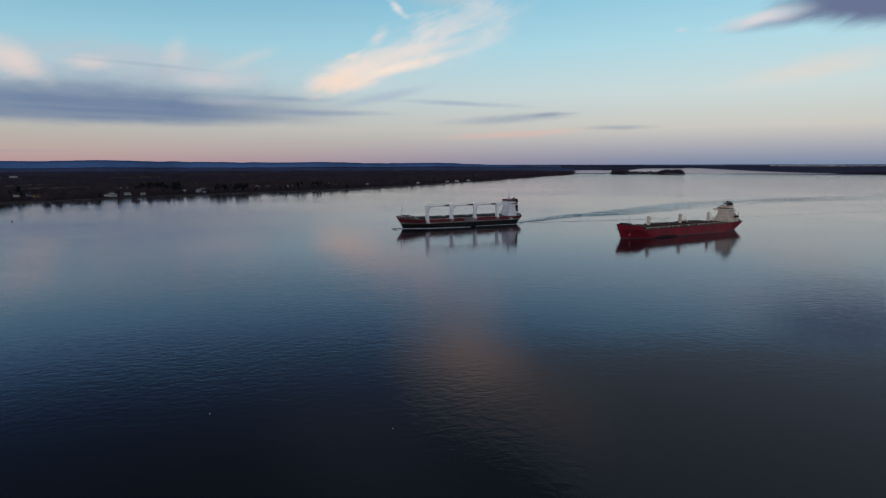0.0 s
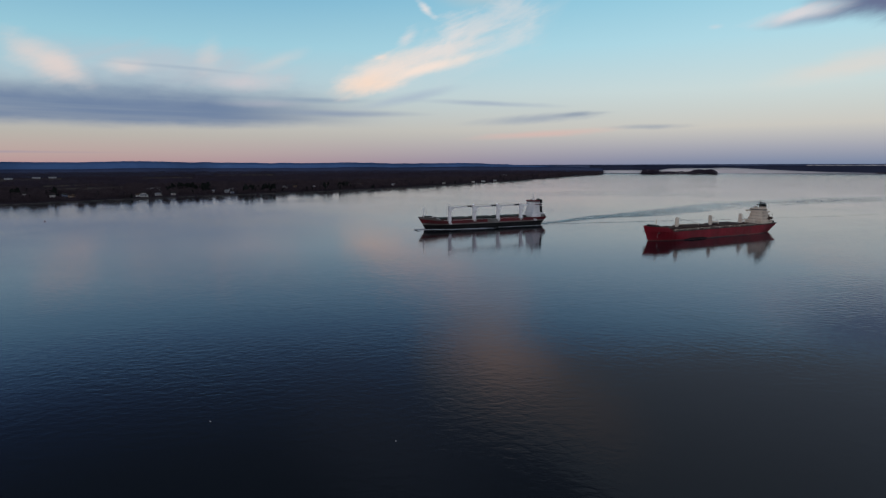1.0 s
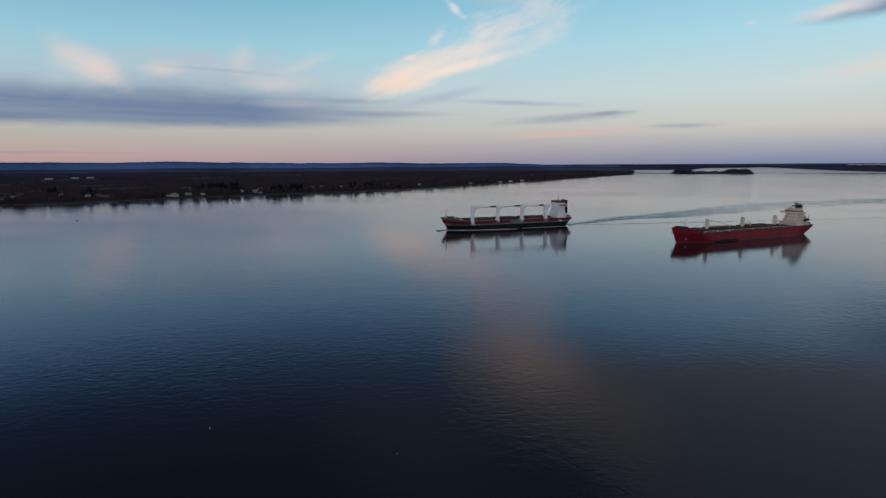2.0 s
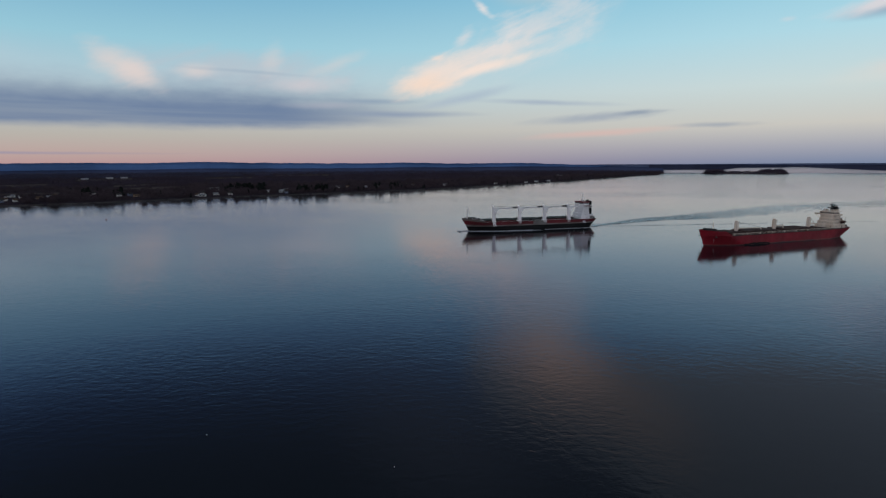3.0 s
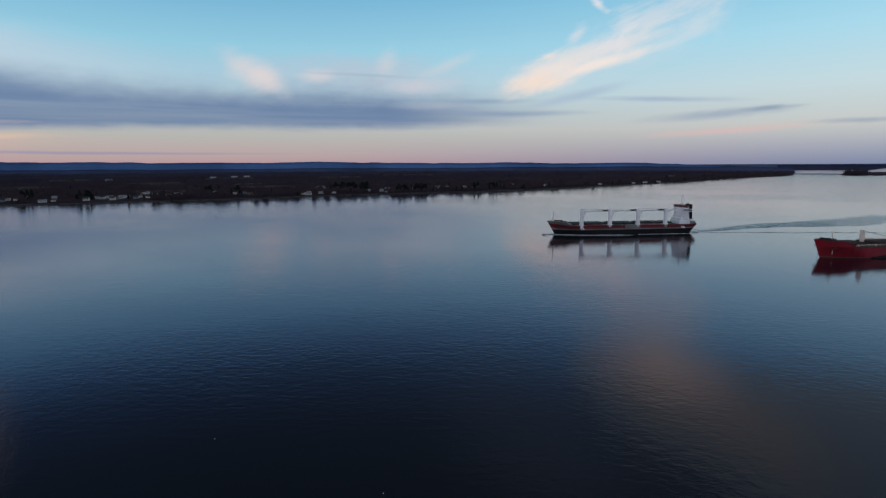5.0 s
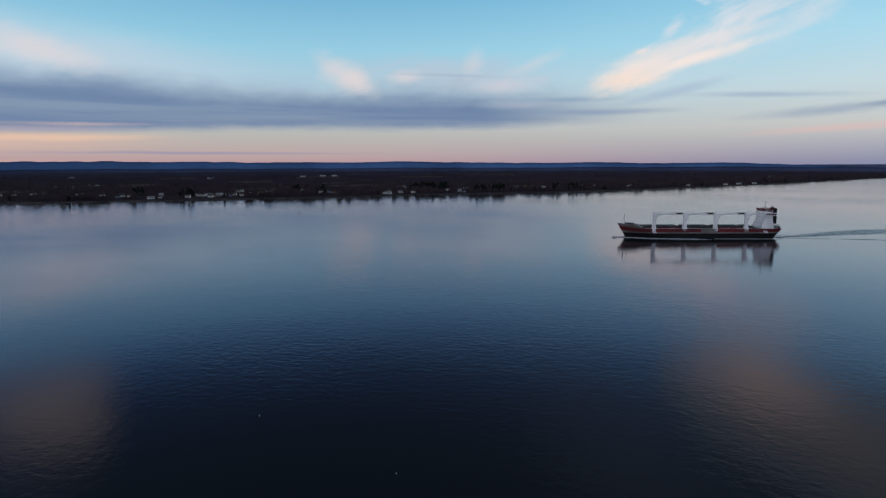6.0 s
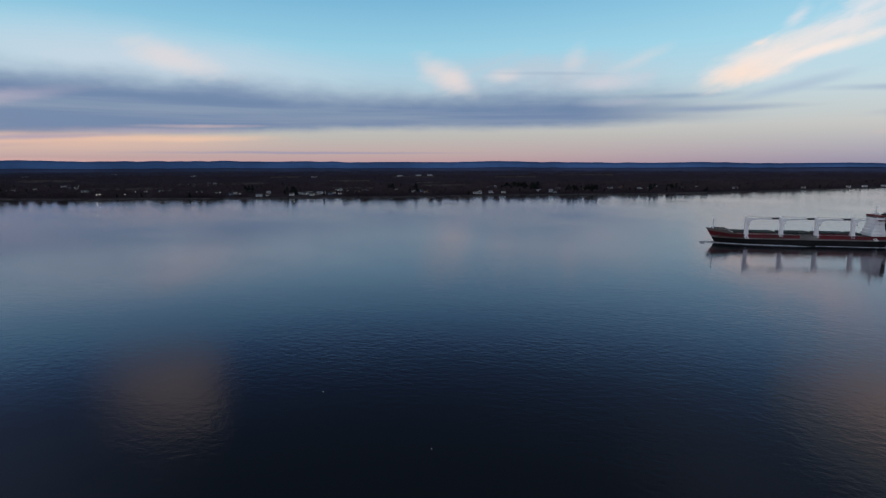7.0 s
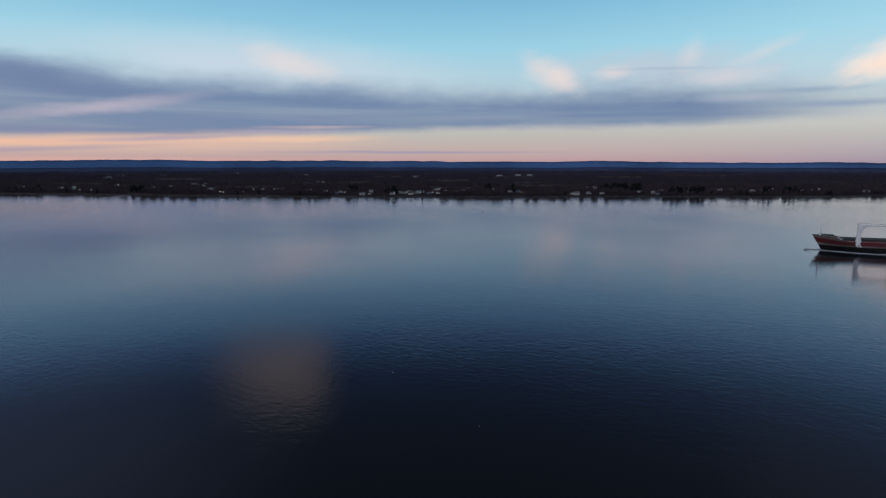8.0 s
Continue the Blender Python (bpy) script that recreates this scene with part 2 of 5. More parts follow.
# ---- materials ----
def paint(name, tone, rough=0.5, metal=0.0, vary=0.25, big=0.15, small=2.0, stretch=(1, 1, 1), bump=0.0, second=None, per_piece=0.0, gloss=0.5):
    m = bpy.data.materials.new(name)
    m.use_nodes = True
    nt = m.node_tree
    bsdf = nt.nodes["Principled BSDF"]
    tc = nt.nodes.new("ShaderNodeTexCoord")
    mp = nt.nodes.new("ShaderNodeMapping")
    nt.links.new(tc.outputs["Object"], mp.inputs[0])
    mp.inputs["Scale"].default_value = stretch
    large, grain = cloudy(nt, mp.outputs[0], big, 4.0), cloudy(nt, mp.outputs[0], small, 5.0, 0.6)
    base = tuple(tone[:3]) + (1.0,)
    other = tuple(second[:3]) + (1.0,) if second else tuple(c * (1 - 1.6 * vary) for c in tone[:3]) + (1.0,)
    c = blend(nt, ramped(nt, large, 0.38, 0.66), base, other)
    c = blend(nt, ramped(nt, grain, 0.35, 0.75, 0.0, 0.55), c, tuple(x * (1 - vary) for x in tone[:3]) + (1.0,))
    if per_piece:
        info = nt.nodes.new("ShaderNodeNewGeometry")
        c = blend(nt, 1.0, c, ramp(nt, info.outputs["Random Per Island"], [(0.0, (1 - per_piece,) * 3 + (1,)), (1.0, (1 + per_piece,) * 3 + (1,))]), "MULTIPLY")
    nt.links.new(c, bsdf.inputs["Base Color"])
    bsdf.inputs["Metallic"].default_value, bsdf.inputs["Specular IOR Level"].default_value = metal, gloss
    nt.links.new(ramped(nt, grain, 0.3, 0.7, max(0.02, rough - 0.1), min(1.0, rough + 0.1)), bsdf.inputs["Roughness"])
    if bump:
        b = nt.nodes.new("ShaderNodeBump")
        b.inputs["Strength"].default_value, b.inputs["Distance"].default_value = 0.6, bump
        nt.links.new(grain, b.inputs["Height"])
        nt.links.new(b.outputs[0], bsdf.inputs["Normal"])
    return m


def water_paint(name, height, tone=(0.0095, 0.0135, 0.016), rough=0.04, chop=0.0):
    """Dark water: gloss by Fresnel over a deep body colour, with ripples at three sizes and calmer lanes."""
    m = bpy.data.materials.new(name)
    m.use_nodes = True
    nt = m.node_tree
    nt.nodes.remove(nt.nodes["Principled BSDF"])
    tc = nt.nodes.new("ShaderNodeTexCoord")
    mp = nt.nodes.new("ShaderNodeMapping")
    mp.inputs["Rotation"].default_value = (0, 0, radians(-24))
    mp.inputs["Scale"].default_value = (0.72, 1.0, 1.0)
    nt.links.new(tc.outputs["Object"], mp.inputs[0])
    calm = ramped(nt, cloudy(nt, mp.outputs[0], 0.004, 4.0, 0.6), 0.40, 0.62, 0.4, 1.0)
    waves = calc(nt, "ADD", calc(nt, "MULTIPLY", cloudy(nt, mp.outputs[0], 0.13, 2.0, 0.5), 0.24),
                 calc(nt, "ADD", calc(nt, "MULTIPLY", cloudy(nt, mp.outputs[0], 0.40, 3.0, 0.5, 0.5), 0.66), calc(nt, "MULTIPLY", cloudy(nt, mp.outputs[0], 1.5, 2.0), 0.16 + chop)))
    b = nt.nodes.new("ShaderNodeBump")
    b.inputs["Strength"].default_value, b.inputs["Distance"].default_value = 1.0, height
    nt.links.new(calc(nt, "MULTIPLY", waves, calm), b.inputs["Height"])
    gloss, deep, fres, mix = (nt.nodes.new("ShaderNode" + k) for k in ("BsdfGlossy", "BsdfDiffuse", "Fresnel", "MixShader"))
    away = nt.nodes.new("ShaderNodeVectorMath")
    away.operation = "LENGTH"
    nt.links.new(tc.outputs["Object"], away.inputs[0])
    nt.links.new(ramped(nt, away.outputs["Value"], 250.0, 4200.0, rough, rough + 0.11, False), gloss.inputs["Roughness"])
    deep.inputs["Color"].default_value = tone + (1.0,)
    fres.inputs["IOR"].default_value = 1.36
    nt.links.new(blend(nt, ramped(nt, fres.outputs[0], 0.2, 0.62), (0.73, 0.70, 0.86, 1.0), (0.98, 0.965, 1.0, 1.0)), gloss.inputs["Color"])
    for n in (gloss, deep, fres):
        nt.links.new(b.outputs[0], n.inputs["Normal"])
    nt.links.new(fres.outputs[0], mix.inputs[0]), nt.links.new(deep.outputs[0], mix.inputs[1]), nt.links.new(gloss.outputs[0], mix.inputs[2])
    nt.links.new(mix.outputs[0], nt.nodes["Material Output"].inputs[0])
    return m


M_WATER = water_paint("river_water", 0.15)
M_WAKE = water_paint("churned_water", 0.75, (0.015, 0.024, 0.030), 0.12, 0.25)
M_FOAM = paint("foam", (0.45, 0.48, 0.52), 0.7, vary=0.35, big=0.3, small=1.5)
M_SOIL = paint("late_autumn_ground", (0.056, 0.046, 0.052), 0.95, vary=0.35, big=0.006, small=0.08, second=(0.036, 0.029, 0.037), gloss=0.0)
M_FIELD = paint("stubble_field", (0.11, 0.092, 0.086), 0.95, vary=0.3, big=0.02, small=0.3, gloss=0.0)
M_STONE = paint("bank_stone", (0.075, 0.066, 0.064), 0.9, vary=0.4, big=0.05, small=0.6, bump=0.2, gloss=0.15)
M_BARK = paint("bark", (0.07, 0.055, 0.045), 0.95, vary=0.3, big=0.5, small=4.0, gloss=0.15)
M_TWIG = paint("bare_twigs", (0.076, 0.060, 0.070), 0.95, vary=0.2, big=0.02, small=0.3, per_piece=0.08, gloss=0.0)
M_PINE = paint("pine_needles", (0.026, 0.031, 0.029), 0.9, vary=0.35, big=0.08, small=0.6, per_piece=0.25, gloss=0.0)
# woods get bluer with distance: haze put into the base colours, most in M_FARWOODS
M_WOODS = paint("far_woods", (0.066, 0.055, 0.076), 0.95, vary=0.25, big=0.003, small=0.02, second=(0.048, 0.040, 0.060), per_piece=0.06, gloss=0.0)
M_FARWOODS = paint("haze_tinted_far_woods", (0.066, 0.067, 0.106), 0.95, vary=0.2, big=0.003, small=0.02, second=(0.046, 0.048, 0.08), per_piece=0.06, gloss=0.0)
# hills and slopes below them: blue haze of distance put into the base colour
M_FOOT = paint("haze_tinted_foothills", (0.062, 0.08, 0.15), 1.0, vary=0.2, big=0.002, small=0.012, gloss=0.0)
M_HILL = paint("haze_tinted_hills", (0.0893, 0.1733, 0.3622), 1.0, vary=0.18, big=0.002, small=0.012, gloss=0.0)
# far shore and lowland strips: haze painted in as a blue-grey base colour
M_FARSHORE = paint("haze_tinted_far_shore", (0.040, 0.048, 0.085), 1.0, vary=0.2, big=0.002, small=0.02, gloss=0.0)
M_FARLAND = paint("haze_tinted_lowland", (0.085, 0.115, 0.200), 1.0, vary=0.2, big=0.002, small=0.02, gloss=0.0)
# far water: the sky's reflection painted in as a pale base colour
M_FARWATER = paint("far_water_sky_sheen", (0.78, 0.74, 0.73), 0.6, vary=0.1, big=0.003, small=0.02, stretch=(1, 1, 6))
M_WHITE = paint("white_ship_paint", (0.87, 0.88, 0.90), 0.45, vary=0.12, big=0.12, small=0.9, stretch=(1, 1, 0.25))
M_CREAM = paint("cream_ship_paint", (0.74, 0.66, 0.56), 0.5, vary=0.2, big=0.15, small=0.9, stretch=(1, 1, 0.25), second=(0.60, 0.50, 0.40))
M_RED = paint("red_hull_paint", (0.25, 0.010, 0.024), 0.5, gloss=0.3, vary=0.3, big=0.10, small=0.6, stretch=(0.6, 0.6, 0.25), second=(0.165, 0.012, 0.020))
M_BAND = paint("dull_red_band", (0.145, 0.013, 0.022), 0.55, gloss=0.3, vary=0.35, big=0.09, small=0.7, stretch=(0.5, 0.5, 0.25), second=(0.085, 0.016, 0.020))
M_BLACK = paint("black_hull_paint", (0.009, 0.010, 0.012), 0.7, gloss=0.2, vary=0.3, big=0.1, small=0.7, stretch=(0.6, 0.6, 0.3))
M_GREY = paint("grey_hull_paint", (0.19, 0.185, 0.18), 0.6, gloss=0.3, vary=0.35, big=0.10, small=0.7, stretch=(0.5, 0.5, 0.25), second=(0.095, 0.085, 0.08))
M_BOOT = paint("scuffed_boot_top", (0.20, 0.050, 0.048), 0.65, vary=0.3, big=0.08, small=0.5, stretch=(0.5, 0.5, 0.6), second=(0.05, 0.03, 0.035))
M_DECK = paint("green_grey_deck", (0.045, 0.056, 0.052), 0.75, gloss=0.25, vary=0.3, big=0.1, small=0.7)
M_RUST = paint("brown_hatch_paint", (0.058, 0.029, 0.026), 0.8, gloss=0.15, vary=0.35, big=0.12, small=0.8, second=(0.07, 0.045, 0.040))
M_DARK = paint("dark_machinery", (0.035, 0.036, 0.038), 0.6, vary=0.3, big=0.4, small=2.0)
M_GLASS = paint("dark_window_glass", (0.02, 0.025, 0.03), 0.08, vary=0.1)
M_WALLW = paint("white_siding", (0.80, 0.79, 0.77), 0.7, vary=0.15, big=0.2, small=1.5, stretch=(0.3, 0.3, 3))
M_WALLG = paint("grey_siding", (0.42, 0.42, 0.43), 0.75, vary=0.2, big=0.2, small=1.5, stretch=(0.3, 0.3, 3))
M_WALLT = paint("tan_brick", (0.30, 0.20, 0.14), 0.85, vary=0.25, big=0.3, small=2.5)
M_WALLB = paint("blue_siding", (0.16, 0.20, 0.30), 0.75, vary=0.2, big=0.2, small=1.5, stretch=(0.3, 0.3, 3))
M_ROOFD = paint("dark_shingles", (0.060, 0.058, 0.058), 0.9, vary=0.3, big=0.3, small=2.0, gloss=0.15)
M_ROOFG = paint("pale_metal_roof", (0.30, 0.31, 0.33), 0.45, metal=0.2, vary=0.2, big=0.2, small=1.5)
M_ROOFB = paint("brown_shingles", (0.11, 0.075, 0.055), 0.9, vary=0.3, big=0.3, small=2.0, gloss=0.15)


def lamp_paint(name, tone, power):
    m = bpy.data.materials.new(name)
    m.use_nodes = True
    b = m.node_tree.nodes["Principled BSDF"]
    b.inputs["Emission Color"].default_value, b.inputs["Emission Strength"].default_value = tone + (1,), power
    return m


M_LAMP = lamp_paint("lit_lamp", (1.0, 0.86, 0.66), 6.0)


# ---- mesh helpers ----
def finish(name, bm, material, parent=None, label="", smooth=False):
    me = bpy.data.meshes.new(name)
    bmesh.ops.recalc_face_normals(bm, faces=bm.faces)
    if smooth:
        for f in bm.faces:
            f.smooth = True
    bm.to_mesh(me)
    bm.free()
    me.materials.append(material)
    ob = new(name, me)
    if parent:
        ob.parent = parent
    if label:
        ob["label"] = label
    return ob


part = finish


def slab(bm, x0, x1, y0, y1, z0, z1, top=1.0, shift=0.0):
    """A block, its top narrowed by a factor and moved along x."""
    cx, cy = (x0 + x1) / 2, (y0 + y1) / 2
    lo = [bm.verts.new(p) for p in ((x0, y0, z0), (x1, y0, z0), (x1, y1, z0), (x0, y1, z0))]
    hi = [bm.verts.new((cx + (x - cx) * top + shift, cy + (y - cy) * top, z1)) for x, y in ((x0, y0), (x1, y0), (x1, y1), (x0, y1))]
    bm.faces.new(lo[::-1]), bm.faces.new(hi)
    for k in range(4):
        bm.faces.new((lo[k], lo[(k + 1) % 4], hi[(k + 1) % 4], hi[k]))


def rod(bm, a, b, r0, r1=None, sides=6):
    """A tapered round bar from a to b."""
    a, b = Vector(a), Vector(b)
    r1 = r0 if r1 is None else r1
    q = (b - a).to_track_quat("Z", "Y").to_matrix()
    rings = []
    for c, r in ((a, r0), (b, r1)):
        rings.append([bm.verts.new(c + q @ Vector((math.cos(6.2832 * k / sides) * r, math.sin(6.2832 * k / sides) * r, 0))) for k in range(sides)])
    for k in range(sides):
        bm.faces.new((rings[0][k], rings[0][(k + 1) % sides], rings[1][(k + 1) % sides], rings[1][k]))
    bm.faces.new(rings[0][::-1]), bm.faces.new(rings[1])


def block(name, dims, material, parent=None, label="", top=1.0, shift=0.0, bevel=0.0):
    bm = bmesh.new()
    slab(bm, *dims, top, shift)
    if bevel:
        bmesh.ops.bevel(bm, geom=bm.edges[:], offset=bevel, segments=2, affect="EDGES")
    return finish(name, bm, material, parent, label)


def bar(name, a, b, r0, r1, material, parent=None, label="", sides=8):
    bm = bmesh.new()
    rod(bm, a, b, r0, r1, sides)
    return finish(name, bm, material, parent, label, smooth=False)


def bulk(name, verts, faces, material, parent=None):
    """A large joined mesh from arrays of corners and triangles."""
    me = bpy.data.meshes.new(name)
    verts, faces = np.asarray(verts, np.float32), np.asarray(faces, np.int32)
    k = faces.shape[1]
    me.vertices.add(len(verts)), me.loops.add(faces.size), me.polygons.add(len(faces))
    me.vertices.foreach_set("co", verts.ravel())
    me.loops.foreach_set("vertex_index", faces.ravel())
    me.polygons.foreach_set("loop_start", np.arange(0, faces.size, k, dtype=np.int32))
    me.update(calc_edges=True)
    me.validate()
    me.materials.append(material)
    ob = new(name, me)
    if parent:
        ob.parent = parent
    return ob


# ---- water ----
bm = bmesh.new()
rings, sides = [0.0, 300.0, 900.0, 2200.0, 5200.0, 9000.0], 48
grid = []
for r in rings:
    grid.append([bm.verts.new((r * math.sin(6.28319 * k / sides), r * math.cos(6.28319 * k / sides), 0)) for k in range(sides if r else 1)])
for a, b in zip(grid, grid[1:]):
    for k in range(sides):
        j = (k + 1) % sides
        bm.faces.new((a[0], b[j], b[k]) if len(a) == 1 else (a[k], a[j], b[j], b[k]))
river = finish("water", bm, M_WATER)
for f in river.data.polygons:
    f.use_smooth = True
tagged(river, "wide calm dark blue river with fine ripples", "river", kind="structure")

# ---- the far bank ----
SHORE = [(-131, 3880), (-112, 2880), (-100, 2230), (-88, 1930), (-82, 1700), (-76, 1545), (-70, 1430), (-64, 1340), (-58, 1290), (-52, 1264), (-46, 1246), (-42, 1249), (-38, 1248), (-34, 1280),
         (-30, 1324), (-26, 1355), (-22, 1390), (-18, 1433), (-14, 1501), (-10, 1583), (-6, 1716), (-2, 1926), (2, 2176), (6, 2580), (10, 3280), (13, 3850)]
SHORE_AZ, SHORE_R = [p[0] for p in SHORE], [p[1] for p in SHORE]


def shore_r(az):
    wob = 14 * noise.noise((az * 0.9, 0.3, 0)) + 6 * noise.noise((az * 3.1, 5.3, 0))
    return float(np.interp(az, SHORE_AZ, SHORE_R)) + wob


def land_z(az, d):
    """Ground height at d metres behind the water's edge."""
    n = noise.noise((az * 0.25, d * 0.0016, 2.0))
    return float(np.interp(d, [0, 4, 14, 60, 400, 1500, 3500], [-0.4, 1.3, 2.6, 3.4, 5.0, 9.0, 14.0])) + (2.2 * n * min(1.0, d / 300))


def at_bank(az, d):
    r = shore_r(az) + d
    return Vector((math.sin(radians(az)) * r, math.cos(radians(az)) * r, land_z(az, d)))


bm = bmesh.new()
steps = [0, 4, 14, 35, 80, 160, 300, 520, 800, 1150, 1600, 2150, 2800, 3600]
azs = np.arange(-131.0, 12.9, 0.5)
cols = []
for az in azs:
    row, room = [], 4860 - shore_r(az)
    for d in steps:
        row.append(bm.verts.new(at_bank(az, min(d, room * (0.80 + 0.2 * d / 3600)))))
    cols.append(row)
for a, b in zip(cols, cols[1:]):
    for k in range(len(steps) - 1):
        bm.faces.new((a[k], a[k + 1], b[k + 1], b[k]))
bmesh.ops.remove_doubles(bm, verts=bm.verts[:], dist=0.01)
land = finish("ground", bm, M_SOIL, smooth=True)
tagged(land, "flat dark brown late-autumn farmland behind the shore", "ground", kind="structure")

# stony bank along the water's edge
bm = bmesh.new()
prev = None
for az in np.arange(-120.0, 12.0, 0.2):
    r = shore_r(az)
    pts = []
    for d, z in ((-3, -0.5), (-1.2, 0.5 + 0.3 * noise.noise((az * 9, 0, 0))), (2.5, 1.5 + 0.5 * noise.noise((az * 7, 3, 0))), (6, 1.9), (8, 0.8)):
        pts.append(bm.verts.new((math.sin(radians(az)) * (r + d), math.cos(radians(az)) * (r + d), z)))
    if prev:
        for k in range(4):
            bm.faces.new((prev[k], prev[k + 1], pts[k + 1], pts[k]))
    prev = pts
edge = finish("embankment", bm, M_STONE)
tagged(edge, "low grey stony bank along the river's edge", "bank", kind="structure")


def ridge(name, az0, az1, r, top, rough, material, depth=60, step=0.25):
    bm = bmesh.new()
    prev = None
    for az in np.arange(az0, az1 + 0.01, step):
        h = top(az) + rough * (noise.noise((az * 0.16, 1.7, 0)) + 0.45 * noise.noise((az * 0.7, 4.0, 0)) + 0.16 * noise.noise((az * 3.0, 9.0, 0)))
        pts = []
        for rr, z in ((r - depth, -1), (r - depth * 0.5, h * 0.62), (r, h), (r + 25, -1)):
            pts.append(bm.verts.new((math.sin(radians(az)) * rr, math.cos(radians(az)) * rr, z)))
        if prev:
            for k in range(3):
                bm.faces.new((prev[k], prev[k + 1], pts[k + 1], pts[k]))
        prev = pts
    return finish(name, bm, material, smooth=True)


# backdrop ridges, their blue is haze carried by the colour
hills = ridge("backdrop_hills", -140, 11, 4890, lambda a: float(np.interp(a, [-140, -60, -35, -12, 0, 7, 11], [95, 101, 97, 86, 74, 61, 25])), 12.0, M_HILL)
tagged(hills, "long low hills on the horizon, haze painted in as blue", "hills", kind="structure")
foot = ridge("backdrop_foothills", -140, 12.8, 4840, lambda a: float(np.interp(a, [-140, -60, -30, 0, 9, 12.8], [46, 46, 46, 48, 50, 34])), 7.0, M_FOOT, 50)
tagged(foot, "dark wooded slopes below the hills, tinted blue with haze", "hills", kind="structure")
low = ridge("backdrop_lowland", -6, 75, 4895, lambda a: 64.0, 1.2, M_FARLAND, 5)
tagged(low, "far lowland on the horizon, haze painted in as blue-grey", "distance", kind="structure")
# raised strip standing in for water, sky sheen in its colour
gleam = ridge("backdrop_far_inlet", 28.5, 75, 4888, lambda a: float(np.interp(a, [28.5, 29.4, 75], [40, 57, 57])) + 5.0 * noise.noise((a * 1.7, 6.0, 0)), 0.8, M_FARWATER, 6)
tagged(gleam, "thin line of water beyond the far shore, sky sheen painted pale", "distance", kind="structure")
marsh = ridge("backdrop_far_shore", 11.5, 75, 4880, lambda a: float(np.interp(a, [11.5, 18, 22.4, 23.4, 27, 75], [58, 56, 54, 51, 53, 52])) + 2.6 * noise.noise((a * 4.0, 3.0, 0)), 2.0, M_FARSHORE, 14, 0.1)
tagged(marsh, "dark low wooded shore on the horizon, tinted with haze", "distance", kind="structure")
# another raised strip for the river's far end, painted with the pale sky sheen
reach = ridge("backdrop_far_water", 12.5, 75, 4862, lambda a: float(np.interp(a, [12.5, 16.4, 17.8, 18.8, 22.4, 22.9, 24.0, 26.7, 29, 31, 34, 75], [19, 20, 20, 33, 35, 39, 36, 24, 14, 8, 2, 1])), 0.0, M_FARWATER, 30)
tagged(reach, "distant reach of the river, sky sheen painted pale", "distance", kind="structure")

